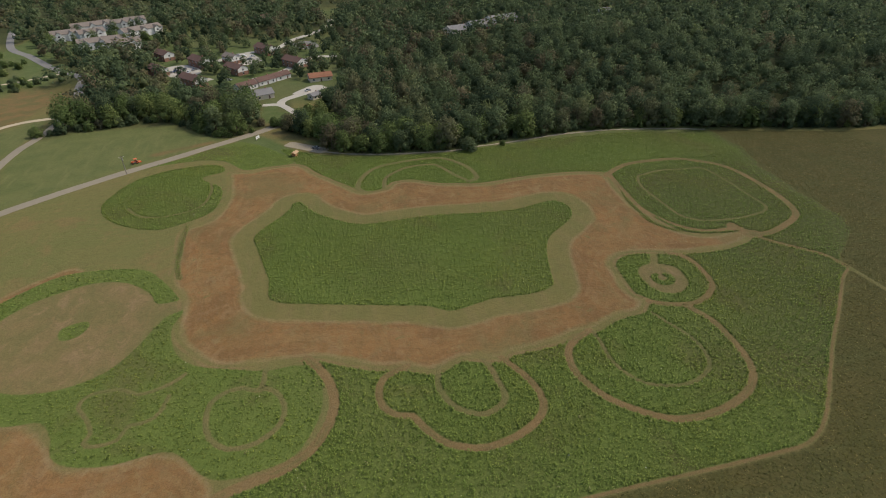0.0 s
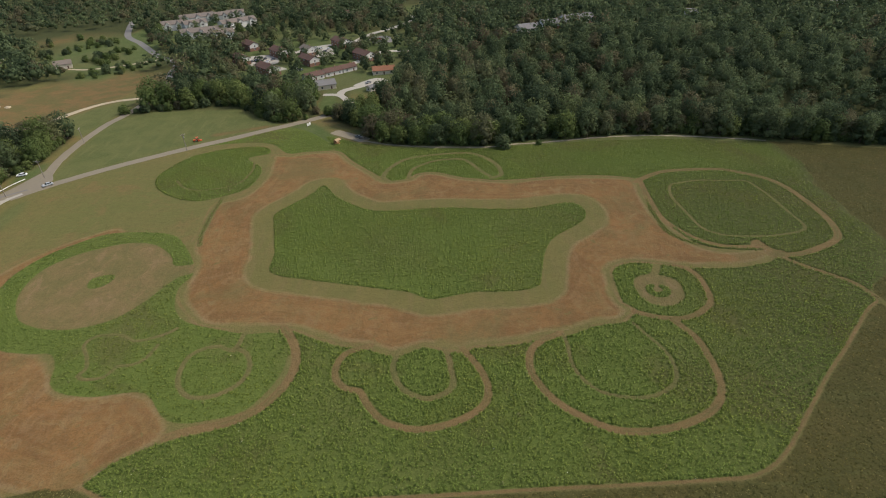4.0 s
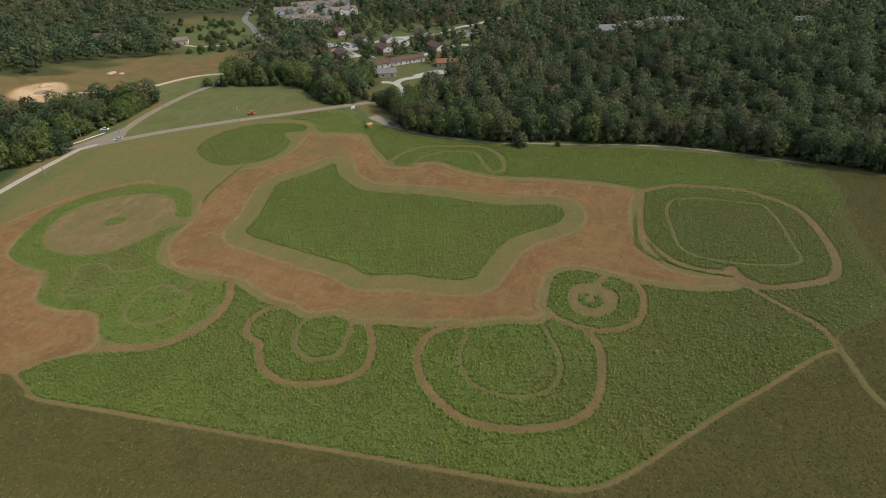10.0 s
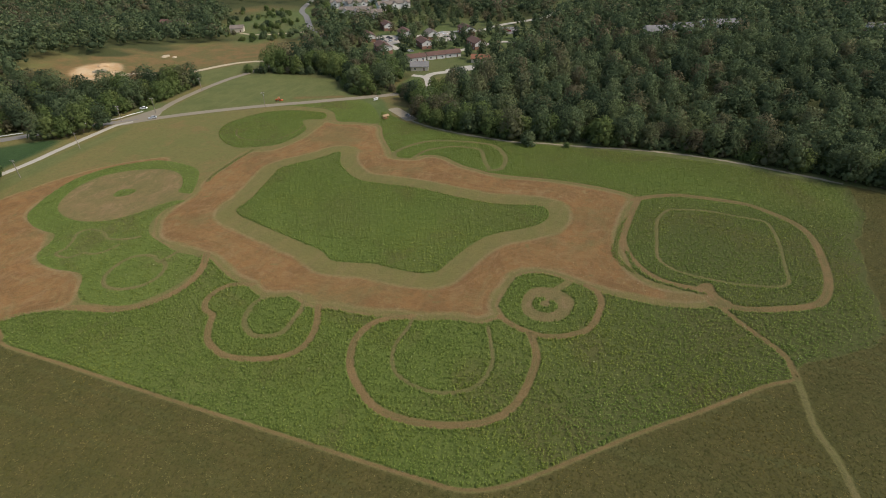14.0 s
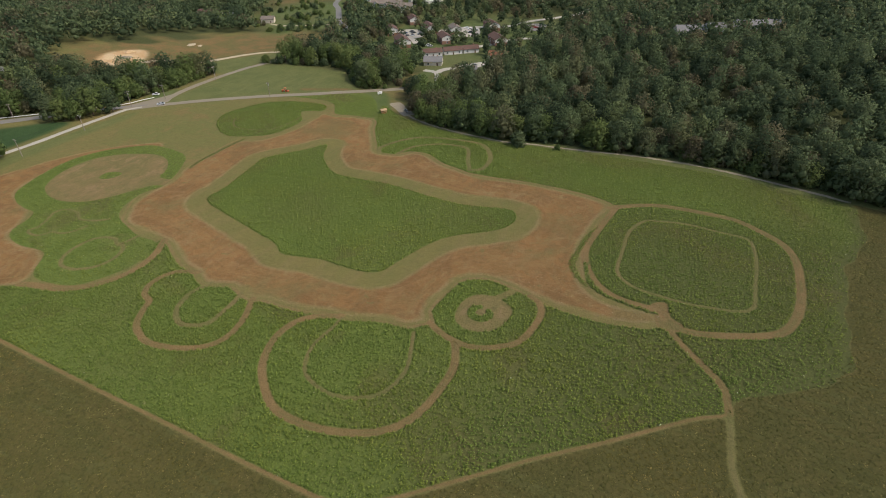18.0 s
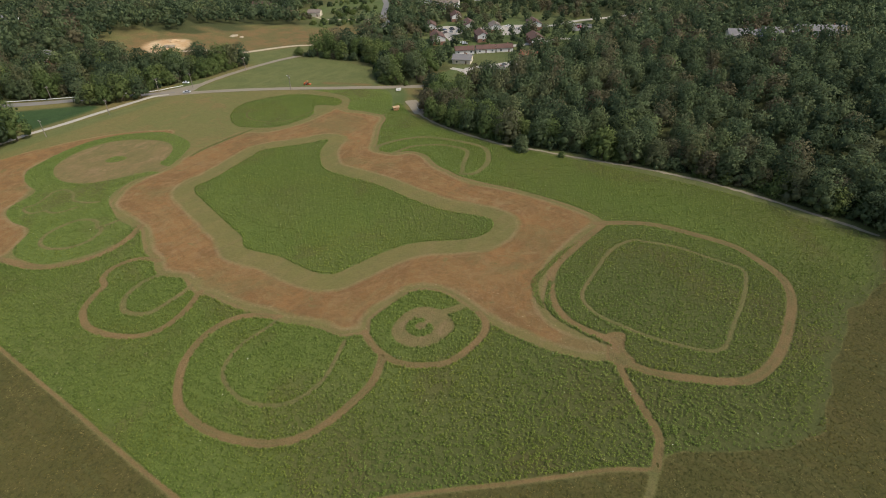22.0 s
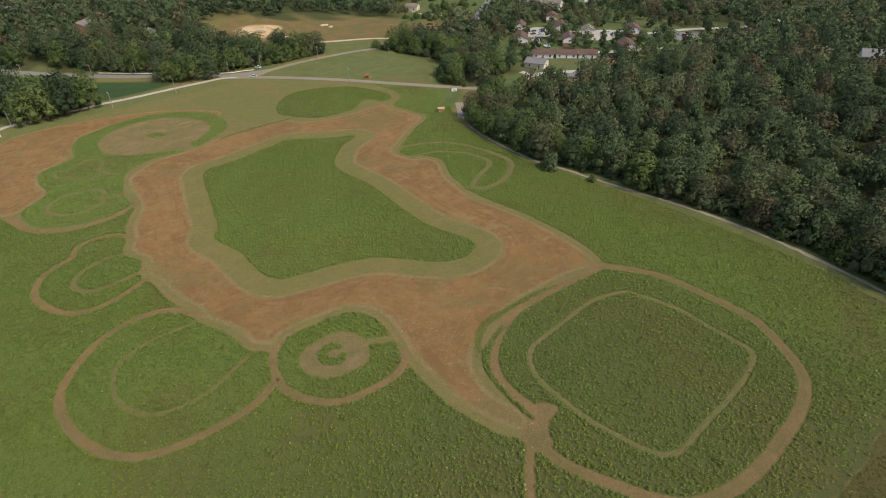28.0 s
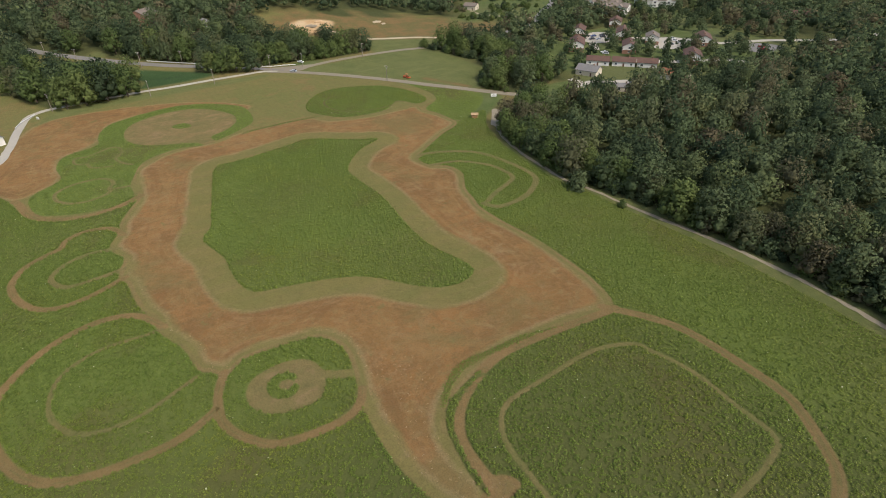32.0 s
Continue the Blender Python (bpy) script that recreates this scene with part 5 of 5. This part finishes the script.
def apartments(x, y, turn, w, d):
    """A two-storey block with front gables and balconies."""
    base = new("apartment_block")
    base.matrix_world = pose(x, y, at(x, y), 0, 0, turn)
    h, rise = 5.8, 2.6
    body = prism([(-d / 2, -0.6), (d / 2, -0.6), (d / 2, h), (0, h + rise * 0.98), (-d / 2, h)], -w / 2, w / 2)
    bmesh.ops.rotate(body, verts=body.verts, cent=(0, 0, 0), matrix=Matrix.Rotation(radians(90), 3, "Z"))
    part("wall", body, WHITE_WALL, base)
    part("roof", gable(w, d, h, rise, 0.5), ROOF_TAN, base)
    n = max(2, int(w / 10))
    for i in range(n):
        px = -w / 2 + w * (i + 0.5) / n
        bay = prism([(px - 2.6, -0.6), (px + 2.6, -0.6), (px + 2.6, h), (px, h + 2.2), (px - 2.6, h)], -d / 2 - 2.0, 0)
        part("bay", bay, WHITE_WALL, base)
        z, a, t = h, 3.0, 0.22
        part("bay_roof", prism([(px - a, z - 0.3), (px, z + 2.25), (px + a, z - 0.3), (px + a, z - 0.05), (px, z + 2.5), (px - a, z - 0.05)], -d / 2 - 2.5, 0), ROOF_TAN, base)
        for zz in (0.9, 3.6):
            pane(base, px, -d / 2 - 2.06, zz, 1.8, 1.4, "-y")
            pane(base, px, d / 2 + 0.06, zz, 1.6, 1.3, "+y")
            balcony = part("balcony", boxed(((px + 2.7, -d / 2 - 1.4, zz - 0.95), (px + 4.6, -d / 2, zz - 0.8)), ((px + 2.7, -d / 2 - 1.4, zz - 0.8), (px + 4.6, -d / 2 - 1.32, zz + 0.2))), TRIM, base)
    for s, fc in ((-1, "-x"), (1, "+x")):
        for zz in (0.9, 3.6):
            pane(base, s * (w / 2 + 0.06), 2.4, zz, 1.2, 1.3, fc)
            pane(base, s * (w / 2 + 0.06), -2.4, zz, 1.2, 1.3, fc)
    return tagged(base, "white two-storey apartment block with gabled tan roof", "apartment block", "apartment blocks")


for row in APARTMENTS:
    apartments(*row)


# ---- cars, tractor ----
def car(x, y, turn, paint, label, up=0.12):
    base = new("car")
    base.matrix_world = pose(x, y, at(x, y, up), 0, 0, turn)
    side = [(-2.2, 0.35), (2.15, 0.35), (2.25, 0.6), (2.1, 0.85), (1.1, 0.98), (-1.9, 1.0), (-2.25, 0.8)]
    body = prism([(-p[0], p[1]) for p in side], -0.86, 0.86)
    bmesh.ops.bevel(body, geom=body.edges[:], offset=0.06, segments=1, affect="EDGES")
    part("body", body, PAINTS[paint], base)
    cabin = bmesh.new()
    low = [cabin.verts.new(p) for p in ((1.75, -0.78, 0.97), (1.75, 0.78, 0.97), (-1.1, 0.78, 0.95), (-1.1, -0.78, 0.95))]
    top = [cabin.verts.new(p) for p in ((1.15, -0.62, 1.4), (1.15, 0.62, 1.4), (-0.35, 0.62, 1.42), (-0.35, -0.62, 1.42))]
    for i in range(4):
        cabin.faces.new((low[i], low[(i + 1) % 4], top[(i + 1) % 4], top[i]))
    cabin.faces.new(top)
    bmesh.ops.recalc_face_normals(cabin, faces=cabin.faces)
    part("window_band", cabin, GLASS, base)
    part("roof", boxed(((-0.36, -0.62, 1.41), (1.16, 0.62, 1.46)), bevel=0.02), PAINTS[paint], base)
    for wx in (-1.35, 1.35):
        for wy in (-0.8, 0.8):
            tyre = part("wheel", rod((wx, wy - 0.11, 0.32), (wx, wy + 0.11, 0.32), 0.32, sides=12), RUBBER, base)
            part("rim", rod((wx, wy - 0.12, 0.32), (wx, wy + 0.12, 0.32), 0.19, sides=10), METAL, tyre)
    return tagged(base, label, "car")


CARS = [(-92, 448, 70, "black"), (-88, 439, 70, "silver"), (-85, 446, 70, "grey"), (-96, 452, 70, "black"), (-51, 478, 30, "white"), (-46, 467, 30, "black"), (-44, 476, 30, "silver"), (-56, 482, 30, "white"),
        (-2, 508, 10, "red"), (2, 503, 10, "red"), (-101, 440, 70, "black"), (-98, 444, 70, "blue"), (-60, 413, 35, "white"), (-57, 411, 35, "silver"), (-3, 374, 40, "grey"), (-92, 436, 70, "black")]
for x, y, turn, paint in CARS:
    car(x, y, turn, paint, "parked %s car on pale pavement" % paint)
car(-139, 219.5, 45, "silver", "silver car on the asphalt road near the junction", 0.14)
car(-158, 232, 20, "white", "white car parked by the trees", 0.05)
car(-2, 272.5, -40, "grey", "grey car under trees on the gravel parking place")


def tractor(x, y, turn):
    base = new("tractor")
    base.matrix_world = pose(x, y, at(x, y), 0, 0, turn)
    part("hood", boxed(((0.2, -0.4, 0.75), (1.75, 0.4, 1.45)), bevel=0.08), ORANGE, base)
    part("chassis", boxed(((-0.9, -0.3, 0.5), (1.6, 0.3, 0.8)), bevel=0.04), METAL, base)
    part("fender", boxed(((-1.15, -0.85, 1.25), (-0.1, -0.45, 1.4)), bevel=0.05), ORANGE, base)
    part("fender", boxed(((-1.15, 0.45, 1.25), (-0.1, 0.85, 1.4)), bevel=0.05), ORANGE, base)
    part("seat", boxed(((-0.75, -0.25, 1.1), (-0.3, 0.25, 1.25)), ((-0.85, -0.25, 1.2), (-0.72, 0.25, 1.65)), bevel=0.03), RUBBER, base)
    part("roll_bar", rod((-0.95, -0.5, 0.9), (-0.95, -0.5, 2.3), 0.04, bm=rod((-0.95, 0.5, 0.9), (-0.95, 0.5, 2.3), 0.04, bm=rod((-0.95, -0.52, 2.3), (-0.95, 0.52, 2.3), 0.04))), METAL, base)
    part("canopy", boxed(((-1.2, -0.65, 2.3), (0.35, 0.65, 2.42)), bevel=0.04), ORANGE, base, "orange canopy")
    part("steering_wheel", rod((0.1, 0, 1.55), (0.16, 0, 1.6), 0.2, sides=12), RUBBER, base)
    for wy in (-0.75, 0.75):
        t = part("rear_wheel", rod((-0.65, wy - 0.2, 0.65), (-0.65, wy + 0.2, 0.65), 0.65, sides=16), RUBBER, base)
        part("rim", rod((-0.65, wy - 0.22, 0.65), (-0.65, wy + 0.22, 0.65), 0.36, sides=12), ORANGE, t)
        t = part("front_wheel", rod((1.35, wy * 0.85 - 0.12, 0.4), (1.35, wy * 0.85 + 0.12, 0.4), 0.4, sides=14), RUBBER, base)
        part("rim", rod((1.35, wy * 0.85 - 0.13, 0.4), (1.35, wy * 0.85 + 0.13, 0.4), 0.2, sides=10), ORANGE, t)
    part("mower_deck", boxed(((-2.7, -0.95, 0.2), (-1.2, 0.95, 0.6)), ((-1.25, -0.1, 0.45), (-0.8, 0.1, 0.6)), bevel=0.05), ORANGE, base, "orange mower deck")
    return tagged(base, "orange tractor with a mower on green grass", "tractor")


tractor(-89, 271, 215)


# ---- stand, sign, poles, rails ----
def stand(x, y, turn):
    """A small timber stand with a pitched roof, open below."""
    base = new("timber_stand")
    base.matrix_world = pose(x, y, at(x, y), 0, 0, turn) @ Matrix.Scale(0.8, 4)
    for px in (-1.6, 1.6):
        for py in (-1.1, 1.1):
            part("post", boxed(((px - 0.08, py - 0.08, -0.2), (px + 0.08, py + 0.08, 2.3)), bevel=0.01), TIMBER, base)
    part("deck", boxed(*[((-1.9 + i * 0.38, -1.3, 0.42), (-1.9 + i * 0.38 + 0.36, 1.3, 0.5)) for i in range(10)]), TIMBER, base)
    part("counter", boxed(((-1.7, -1.3, 0.5), (1.7, -1.2, 1.15)), ((-1.8, -1.45, 1.15), (1.8, -1.1, 1.2))), TIMBER, base)
    part("back_wall", boxed(*[((-1.7 + i * 0.34, 1.16, 0.5), (-1.7 + i * 0.34 + 0.32, 1.22, 2.3)) for i in range(10)]), TIMBER, base)
    part("roof", gable(4.2, 3.2, 2.3, 0.8, 0.25, 0.12), TIMBER_ROOF, base, "pale plywood roof")
    part("step", boxed(((-0.5, -1.9, 0.0), (0.5, -1.4, 0.22)), bevel=0.01), TIMBER, base)
    return tagged(base, "orange-brown timber stand with a pale pitched roof", "stand")


stand(-12.9, 264.8, 55)


def sign_board(x, y, turn, w, h, low, label):
    base = new("sign_board")
    base.matrix_world = pose(x, y, at(x, y), 0, 0, turn)
    part("panel", boxed(((-w / 2, -0.04, low), (w / 2, 0.04, low + h)), bevel=0.01), RAIL_WHITE, base)
    for px in (-w / 2 + 0.2, w / 2 - 0.2):
        part("post", boxed(((px - 0.06, 0.04, -0.2), (px + 0.06, 0.16, low + h + 0.1))), POLE_WOOD, base)
    for i in range(3):
        part("bar", boxed(((-w * 0.36, -0.05, low + h * (0.25 + 0.2 * i)), (w * 0.36 - 0.3 * i, -0.045, low + h * (0.33 + 0.2 * i)))), OLD_ASPHALT, base)
    return tagged(base, label, "sign")


sign_board(-32.3, 292.8, 60, 3.2, 1.6, 0.7, "white sign board on posts beside the road")
sign_board(-125, 85, 40, 1.5, 1.2, 0.5, "small white sign board on the verge")


def utility_pole(x, y, turn, tall, lamp=False):
    base = new("utility_pole")
    base.matrix_world = pose(x, y, at(x, y), 0, 0, turn)
    part("shaft", rod((0, 0, -0.4), (0, 0, tall), 0.19, 0.13, 10), POLE_WOOD, base)
    part("crossarm", boxed(((-1.25, -0.07, tall - 0.65), (1.25, 0.07, tall - 0.48)), bevel=0.01), POLE_WOOD, base)
    for px in (-1.1, -0.5, 0.5, 1.1):
        part("insulator", rod((px, 0, tall - 0.48), (px, 0, tall - 0.28), 0.06, 0.04, 8), RAIL_WHITE, base)
    part("brace", rod((-0.8, 0.08, tall - 0.62), (0, 0.12, tall - 1.3), 0.025, bm=rod((0.8, 0.08, tall - 0.62), (0, 0.12, tall - 1.3), 0.025)), METAL, base)
    if lamp:
        part("transformer", rod((0.32, 0, tall - 2.2), (0.32, 0, tall - 1.4), 0.22, sides=12), METAL, base, "grey metal can")
    return tagged(base, "weathered wooden utility pole with a crossarm", "utility pole", "utility poles along the roads")


POLES = [(-151.5, 209.5, 35, 9.5), (-140, 172.1, 5, 8.6), (-135, 137, 5, 8.8), (-136, 91.5, 20, 9.0), (-145.5, 228.5, 10, 9.0), (-149.5, 273, 90, 9.0), (-90, 258.5, 35, 9.0)]
for i, p in enumerate(POLES):
    utility_pole(*p, lamp=i % 3 == 0)
for p in [(-196, 143, 40, 9.5), (-190, 166, 40, 9.0), (-216, 111, 40, 9.5), (-236, 96, 40, 9.5)]:
    utility_pole(*p)


def wire(a, b, sag):
    ax, ay, _, ah = a
    bx, by, _, bh = b
    cu = bpy.data.curves.new("wire", "CURVE")
    cu.dimensions, cu.bevel_depth, cu.bevel_resolution = "3D", 0.018, 0
    for off in (-1.1, 1.1):
        sp = cu.splines.new("POLY")
        sp.points.add(8)
        for i in range(9):
            k = i / 8
            x, y = ax + (bx - ax) * k, ay + (by - ay) * k
            z = (at(ax, ay, ah) * (1 - k) + at(bx, by, bh) * k) - 0.28 - sag * 4 * k * (1 - k)
            d = math.hypot(bx - ax, by - ay)
            sp.points[i].co = (x + off * (by - ay) / d, y - off * (bx - ax) / d, z, 1)
    cu.materials.append(RUBBER)
    temp = new("wire", cu)
    me = bpy.data.meshes.new_from_object(temp)
    bpy.data.objects.remove(temp)
    me.name = "wire"
    return tagged(new("wire", me), "thin dark power lines between poles", "wire")


for a, b in ((0, 1), (1, 2), (2, 3), (0, 4), (4, 5)):
    wire(POLES[a], POLES[b], 0.8)


def guard_rail(pts, label):
    """Pale beams on short posts along a line."""
    line = smooth_line(pts, False, 2.0)
    base = new("guard_rail")
    x0, y0 = line[0]
    base.location = (x0, y0, at(x0, y0))
    for i in range(len(line)):
        x, y = line[i] - line[0]
        z = at(*line[i]) - at(x0, y0)
        part("post", boxed(((x - 0.07, y - 0.07, z - 0.2), (x + 0.07, y + 0.07, z + 0.75))), POLE_WOOD, base)
        if i:
            px, py = line[i - 1] - line[0]
            pz = at(*line[i - 1]) - at(x0, y0)
            bm = bmesh.new()
            d = Vector((x - px, y - py, 0)).normalized()
            s = Vector((-d.y, d.x, 0)) * 0.09
            v = [bm.verts.new(Vector(c)) for c in ((px + s.x, py + s.y, pz + 0.42), (x + s.x, y + s.y, z + 0.42), (x + s.x, y + s.y, z + 0.8), (px + s.x, py + s.y, pz + 0.8))]
            w = [bm.verts.new(q.co - s * 0.5) for q in v]
            bm.faces.new(v)
            bm.faces.new(w[::-1])
            for k in range(4):
                bm.faces.new((v[k], w[k], w[(k + 1) % 4], v[(k + 1) % 4]))
            bmesh.ops.recalc_face_normals(bm, faces=bm.faces)
            part("beam", bm, RAIL_WHITE, base)
    return tagged(base, label, "guard rail")


guard_rail([(-153.5, 227), (-156, 220), (-157.5, 213), (-161, 207)], "pale guard rail at the road junction")
guard_rail([(-166, 203), (-180, 186)], "pale guard rail along the grey road")
guard_rail([(-186, 177), (-206, 148)], "pale guard rail along the grey road")
guard_rail([(-134, 84), (-124, 78), (-116, 75.5)], "white rail of a small bridge by the lane")


# ---- bushes and single trees ----
bush_rng = np.random.default_rng(77)
BUSHES = []
for i in range(4):
    quad, soft_n = crown(bush_rng, 2.6, 4.2, 16, 34, 0.46, 0.0, 7)
    BUSHES.append(mesh_of("crown", quad, np.arange(len(quad)).reshape(-1, 4), (LEAF, LEAF_BRIGHT)[i % 2], dict(tint=np.full(len(quad), 0.0)), True, soft_n))


def bush(x, y, size, label="rounded dark green bush beside the gravel lane", kind=0):
    base = new("bush")
    base.matrix_world = pose(x, y, at(x, y, -0.45 * size), 0, 0, x * 37 % 360) @ Matrix.Scale(size, 4)
    ob = new("crown", BUSHES[kind % 4])
    ob.parent = base
    stem = new("stem", KINDS[kind % 8][1])
    stem.parent = base
    stem.scale = (0.25, 0.25, 0.12)
    return tagged(base, label, "bush", "bushes at the wood edge")


bush(74, 246.5, 1.75)
bush(93, 248.5, 0.7, "low pale green bush beside the gravel lane", 1)
edge = smooth_line([(7, 272), (15, 265), (24, 259.5), (45, 254), (66, 252), (80, 254.5), (95, 255.5), (125, 259), (163, 258), (188, 253), (212, 247), (236, 240), (285, 227), (320, 224)], False, 4.2)
for i, (x, y) in enumerate(edge):
    bush(x + bush_rng.uniform(-1.5, 1.5), y + bush_rng.uniform(-0.5, 2.5), bush_rng.uniform(0.6, 1.5), "leafy green bush at the edge of woods", int(bush_rng.integers(0, 4)))

for line, seed in (([(-148, 321), (-115, 329), (-86, 332), (-70, 317), (-52, 299.5), (-36, 305)], 3), ([(-166, 206), (-166, 222), (-161, 240), (-162, 262), (-165, 284)], 4), ([(-170, 204), (-184, 190), (-200, 166), (-216, 143)], 5), ([(-30, 314), (-20, 310), (-8, 302)], 6)):
    for x, y in smooth_line(line, False, 5.0):
        bush(x + bush_rng.uniform(-1.5, 1.5), y + bush_rng.uniform(0.0, 2.5), bush_rng.uniform(0.7, 1.6), "leafy green bush at the foot of the trees", int(bush_rng.integers(0, 4)))
for x, y in edge[::1]:
    tree(x + bush_rng.uniform(-2, 2), y + bush_rng.uniform(3.5, 6.5), int(bush_rng.integers(0, 8)), bush_rng.uniform(0.55, 0.9), bush_rng.uniform(0, 360), "leafy green tree at the shaded edge of woods", "trees at the wood edge")
for x, y, size in ((-136, 98, 1.05), (-137.5, 107, 1.25), (-139.5, 117, 1.3), (-142, 127, 1.1), (-150, 121, 1.2), (-150, 106, 1.25), (-141, 112, 0.95), (-144, 99, 1.0), (-157, 114, 1.2), (-161, 182, 1.0), (-166, 178, 0.95), (-158, 190, 1.05), (-154.5, 199.5, 0.85), (-164, 188, 1.1), (-170, 175, 0.9)):
    tree(x, y, int(bush_rng.integers(0, 8)), size, bush_rng.uniform(0, 360), "tall broad green tree beside the pale lane", "trees beside the lane")

for x, y, size in ((2, 284, 0.95), (8, 277, 0.9), (-5, 291, 0.8), (9, 289, 1.0), (15, 283, 0.95), (19, 276, 0.9), (3, 295, 1.05), (-6, 299, 0.9), (26, 270, 0.8), (6, 269.5, 0.85), (12, 264, 0.8), (21, 259.6, 0.85), (30, 256.9, 0.8), (40, 254.6, 0.75), (52, 252.8, 0.7), (61, 252, 0.6), (196, 252.5, 0.8), (206, 249, 0.9), (215, 246, 0.95), (224, 243, 0.9), (234, 240, 0.9), (-14, 303, 0.62), (-24, 312, 0.5)):
    tree(x, y, int(bush_rng.integers(0, 8)), size, bush_rng.uniform(0, 360), "broad leafy tree over the gravel parking place", "trees at the wood edge")


for x, y in jittered(-312, -176, 405, 549, 8.0, 61):
    if math.sin(x * 0.11 + 2 * math.sin(y * 0.07)) > -0.1 and area_distance(np.array([[x, y]]), OUT["scrub"], 20.0)[0] > 0 and min(line_distance(np.array([[x, y]]), smooth_line(ROADS[k], False, 6.0))[0] for k in ("far_west", "house_lane")) > 6:
        bush(x, y, bush_rng.uniform(0.5, 1.5), "low green scrub on rough grass", int(bush_rng.integers(0, 4)))
for x, y in ((-185, 588), (-177, 605), (-193.5, 549), (-195, 512), (-176, 514), (-154, 545), (-162, 606), (-137, 546), (-213, 549), (-214, 596), (-164, 556), (-128, 566), (-205, 592), (-140, 604), (-183, 560)):
    tree(x, y, int(bush_rng.integers(0, 8)), bush_rng.uniform(0.5, 0.72), bush_rng.uniform(0, 360), "rounded green tree beside the apartment blocks", "trees by the apartments")


def conifer_mesh(r, tall, radius):
    """Whorls of drooping needle sprays on a straight stem."""
    quad = []
    for k in range(11):
        z = tall * (0.1 + 0.88 * k / 11)
        reach = radius * (1 - k / 11.5)
        for a in np.arange(9) * 0.698 + r.uniform(0, 1):
            u, w = np.array([math.cos(a), math.sin(a), 0]), np.array([-math.sin(a), math.cos(a), 0])
            e = reach * r.uniform(0.75, 1.15)
            tip, root = u * e + np.array([0, 0, z - e * 0.3]), np.array([0, 0, z + 0.5])
            m = (tip + root) / 2 + np.array([0, 0, 0.25])
            quad += [root, m - w * e * 0.3, tip, m + w * e * 0.3]
    quad = np.array(quad)
    return mesh_of("crown", quad, np.arange(len(quad)).reshape(-1, 4)[:, ::1], PINE, dict(tint=np.full(len(quad), 0.0)))


PINE = tree_leaf_material("needle_leaf", [(0.0, (0.030, 0.050, 0.026)), (1.0, (0.045, 0.066, 0.032))], 0.15)
CONIFERS = [conifer_mesh(bush_rng, 19, 4.0), conifer_mesh(bush_rng, 16, 3.4)]
for i, (x, y) in enumerate(((58, 470), (65, 476), (72, 468), (79, 475), (86, 470), (94, 477), (62, 461), (70, 482), (102, 472))):
    base = new("conifer")
    base.matrix_world = pose(x, y, at(x, y), 0, 0, i * 47) @ Matrix.Scale(0.85 + 0.05 * (i % 5), 4)
    for nm, me in (("crown", CONIFERS[i % 2]), ("trunk", KINDS[0][1])):
        ob = new(nm, me)
        ob.parent = base
    tagged(base, "tall dark green conifer among the woods", "conifer", "conifers")

# ---- wheel tracks as strips ----
def track_strip(key):
    """The bare track as a thin draped strip with the ground's own surface."""
    line = smooth_line(TRACKS[key] if key != "edge_south" else EDGE_SOUTH, False, 1.2)
    d = np.gradient(line, axis=0)
    nrm = np.stack([-d[:, 1], d[:, 0]], 1) / np.linalg.norm(d, axis=1)[:, None]
    w = WIDTH[key] / 2 + 0.1
    q = np.stack([line + nrm * w * k for k in (-1, -0.5, 0, 0.5, 1)], 1)
    flat = q.reshape(-1, 2)
    cr, ba, re, ar, _ = zones(flat)
    z = height(flat[:, 0], flat[:, 1]) + 0.03
    z.reshape(-1, 5)[:, [0, 4]] -= 0.06
    n = len(line)
    i0 = np.arange(n - 1)[:, None] * 5 + np.arange(4)[None]
    f = np.stack([i0, i0 + 5, i0 + 6, i0 + 1], -1).reshape(-1, 4)
    zero = np.zeros(len(flat))
    ob = new("dirt_track", mesh_of("dirt_track", np.column_stack([flat, z]), f, GROUND, dict(crop=cr, bare=ba, faint=ar["faint"], red=re, mown=ar["mown"], soy=zero - 5, wood=zero), True))
    return tagged(ob, "tan bare wheel track curving through green crop", "track", kind="structure")


for key in ("ring_b", "ring_c", "ring_a", "ring_d", "oct_out", "oct_in", "ring_b_in", "ring_c_in", "ear_out", "ear_in", "ring_d_in", "eye_line", "disc_in", "exit_track", "exit_south", "edge_south"):
    track_strip(key)


# ---- heaps at the pit ----
def heap(name, x, y, radius, tall, mat, label, seed):
    """A low uneven mound."""
    r = np.random.default_rng(seed)
    bm = bmesh.new()
    bmesh.ops.create_icosphere(bm, subdivisions=3, radius=1.0)
    for v in bm.verts:
        k = 1 + 0.18 * math.sin(5 * v.co.x + seed) * math.cos(4 * v.co.y) + r.uniform(-0.05, 0.05)
        v.co = Vector((v.co.x * radius * k, v.co.y * radius * 0.7 * k, max(-0.3, v.co.z * tall * k)))
    ob = tagged(part(name, bm, mat), label, "heap")
    ob.matrix_world = pose(x, y, at(x, y, 0.02), 0, 0, seed * 31)


heap("gravel_heap", -236, 273, 5.0, 1.1, GRAVEL, "low grey gravel heap in the sand pit", 1)
heap("sand_heap", -243, 283, 4.0, 1.6, SAND, "rounded sand heap in the pit", 2)
heap("rubble_heap", -230, 328, 4.0, 0.9, DIRT_LANE, "pale rubble heap on the dry field", 3)
heap("rubble_heap", -224, 331, 2.4, 0.7, DIRT_LANE, "small pale rubble heap on the dry field", 4)
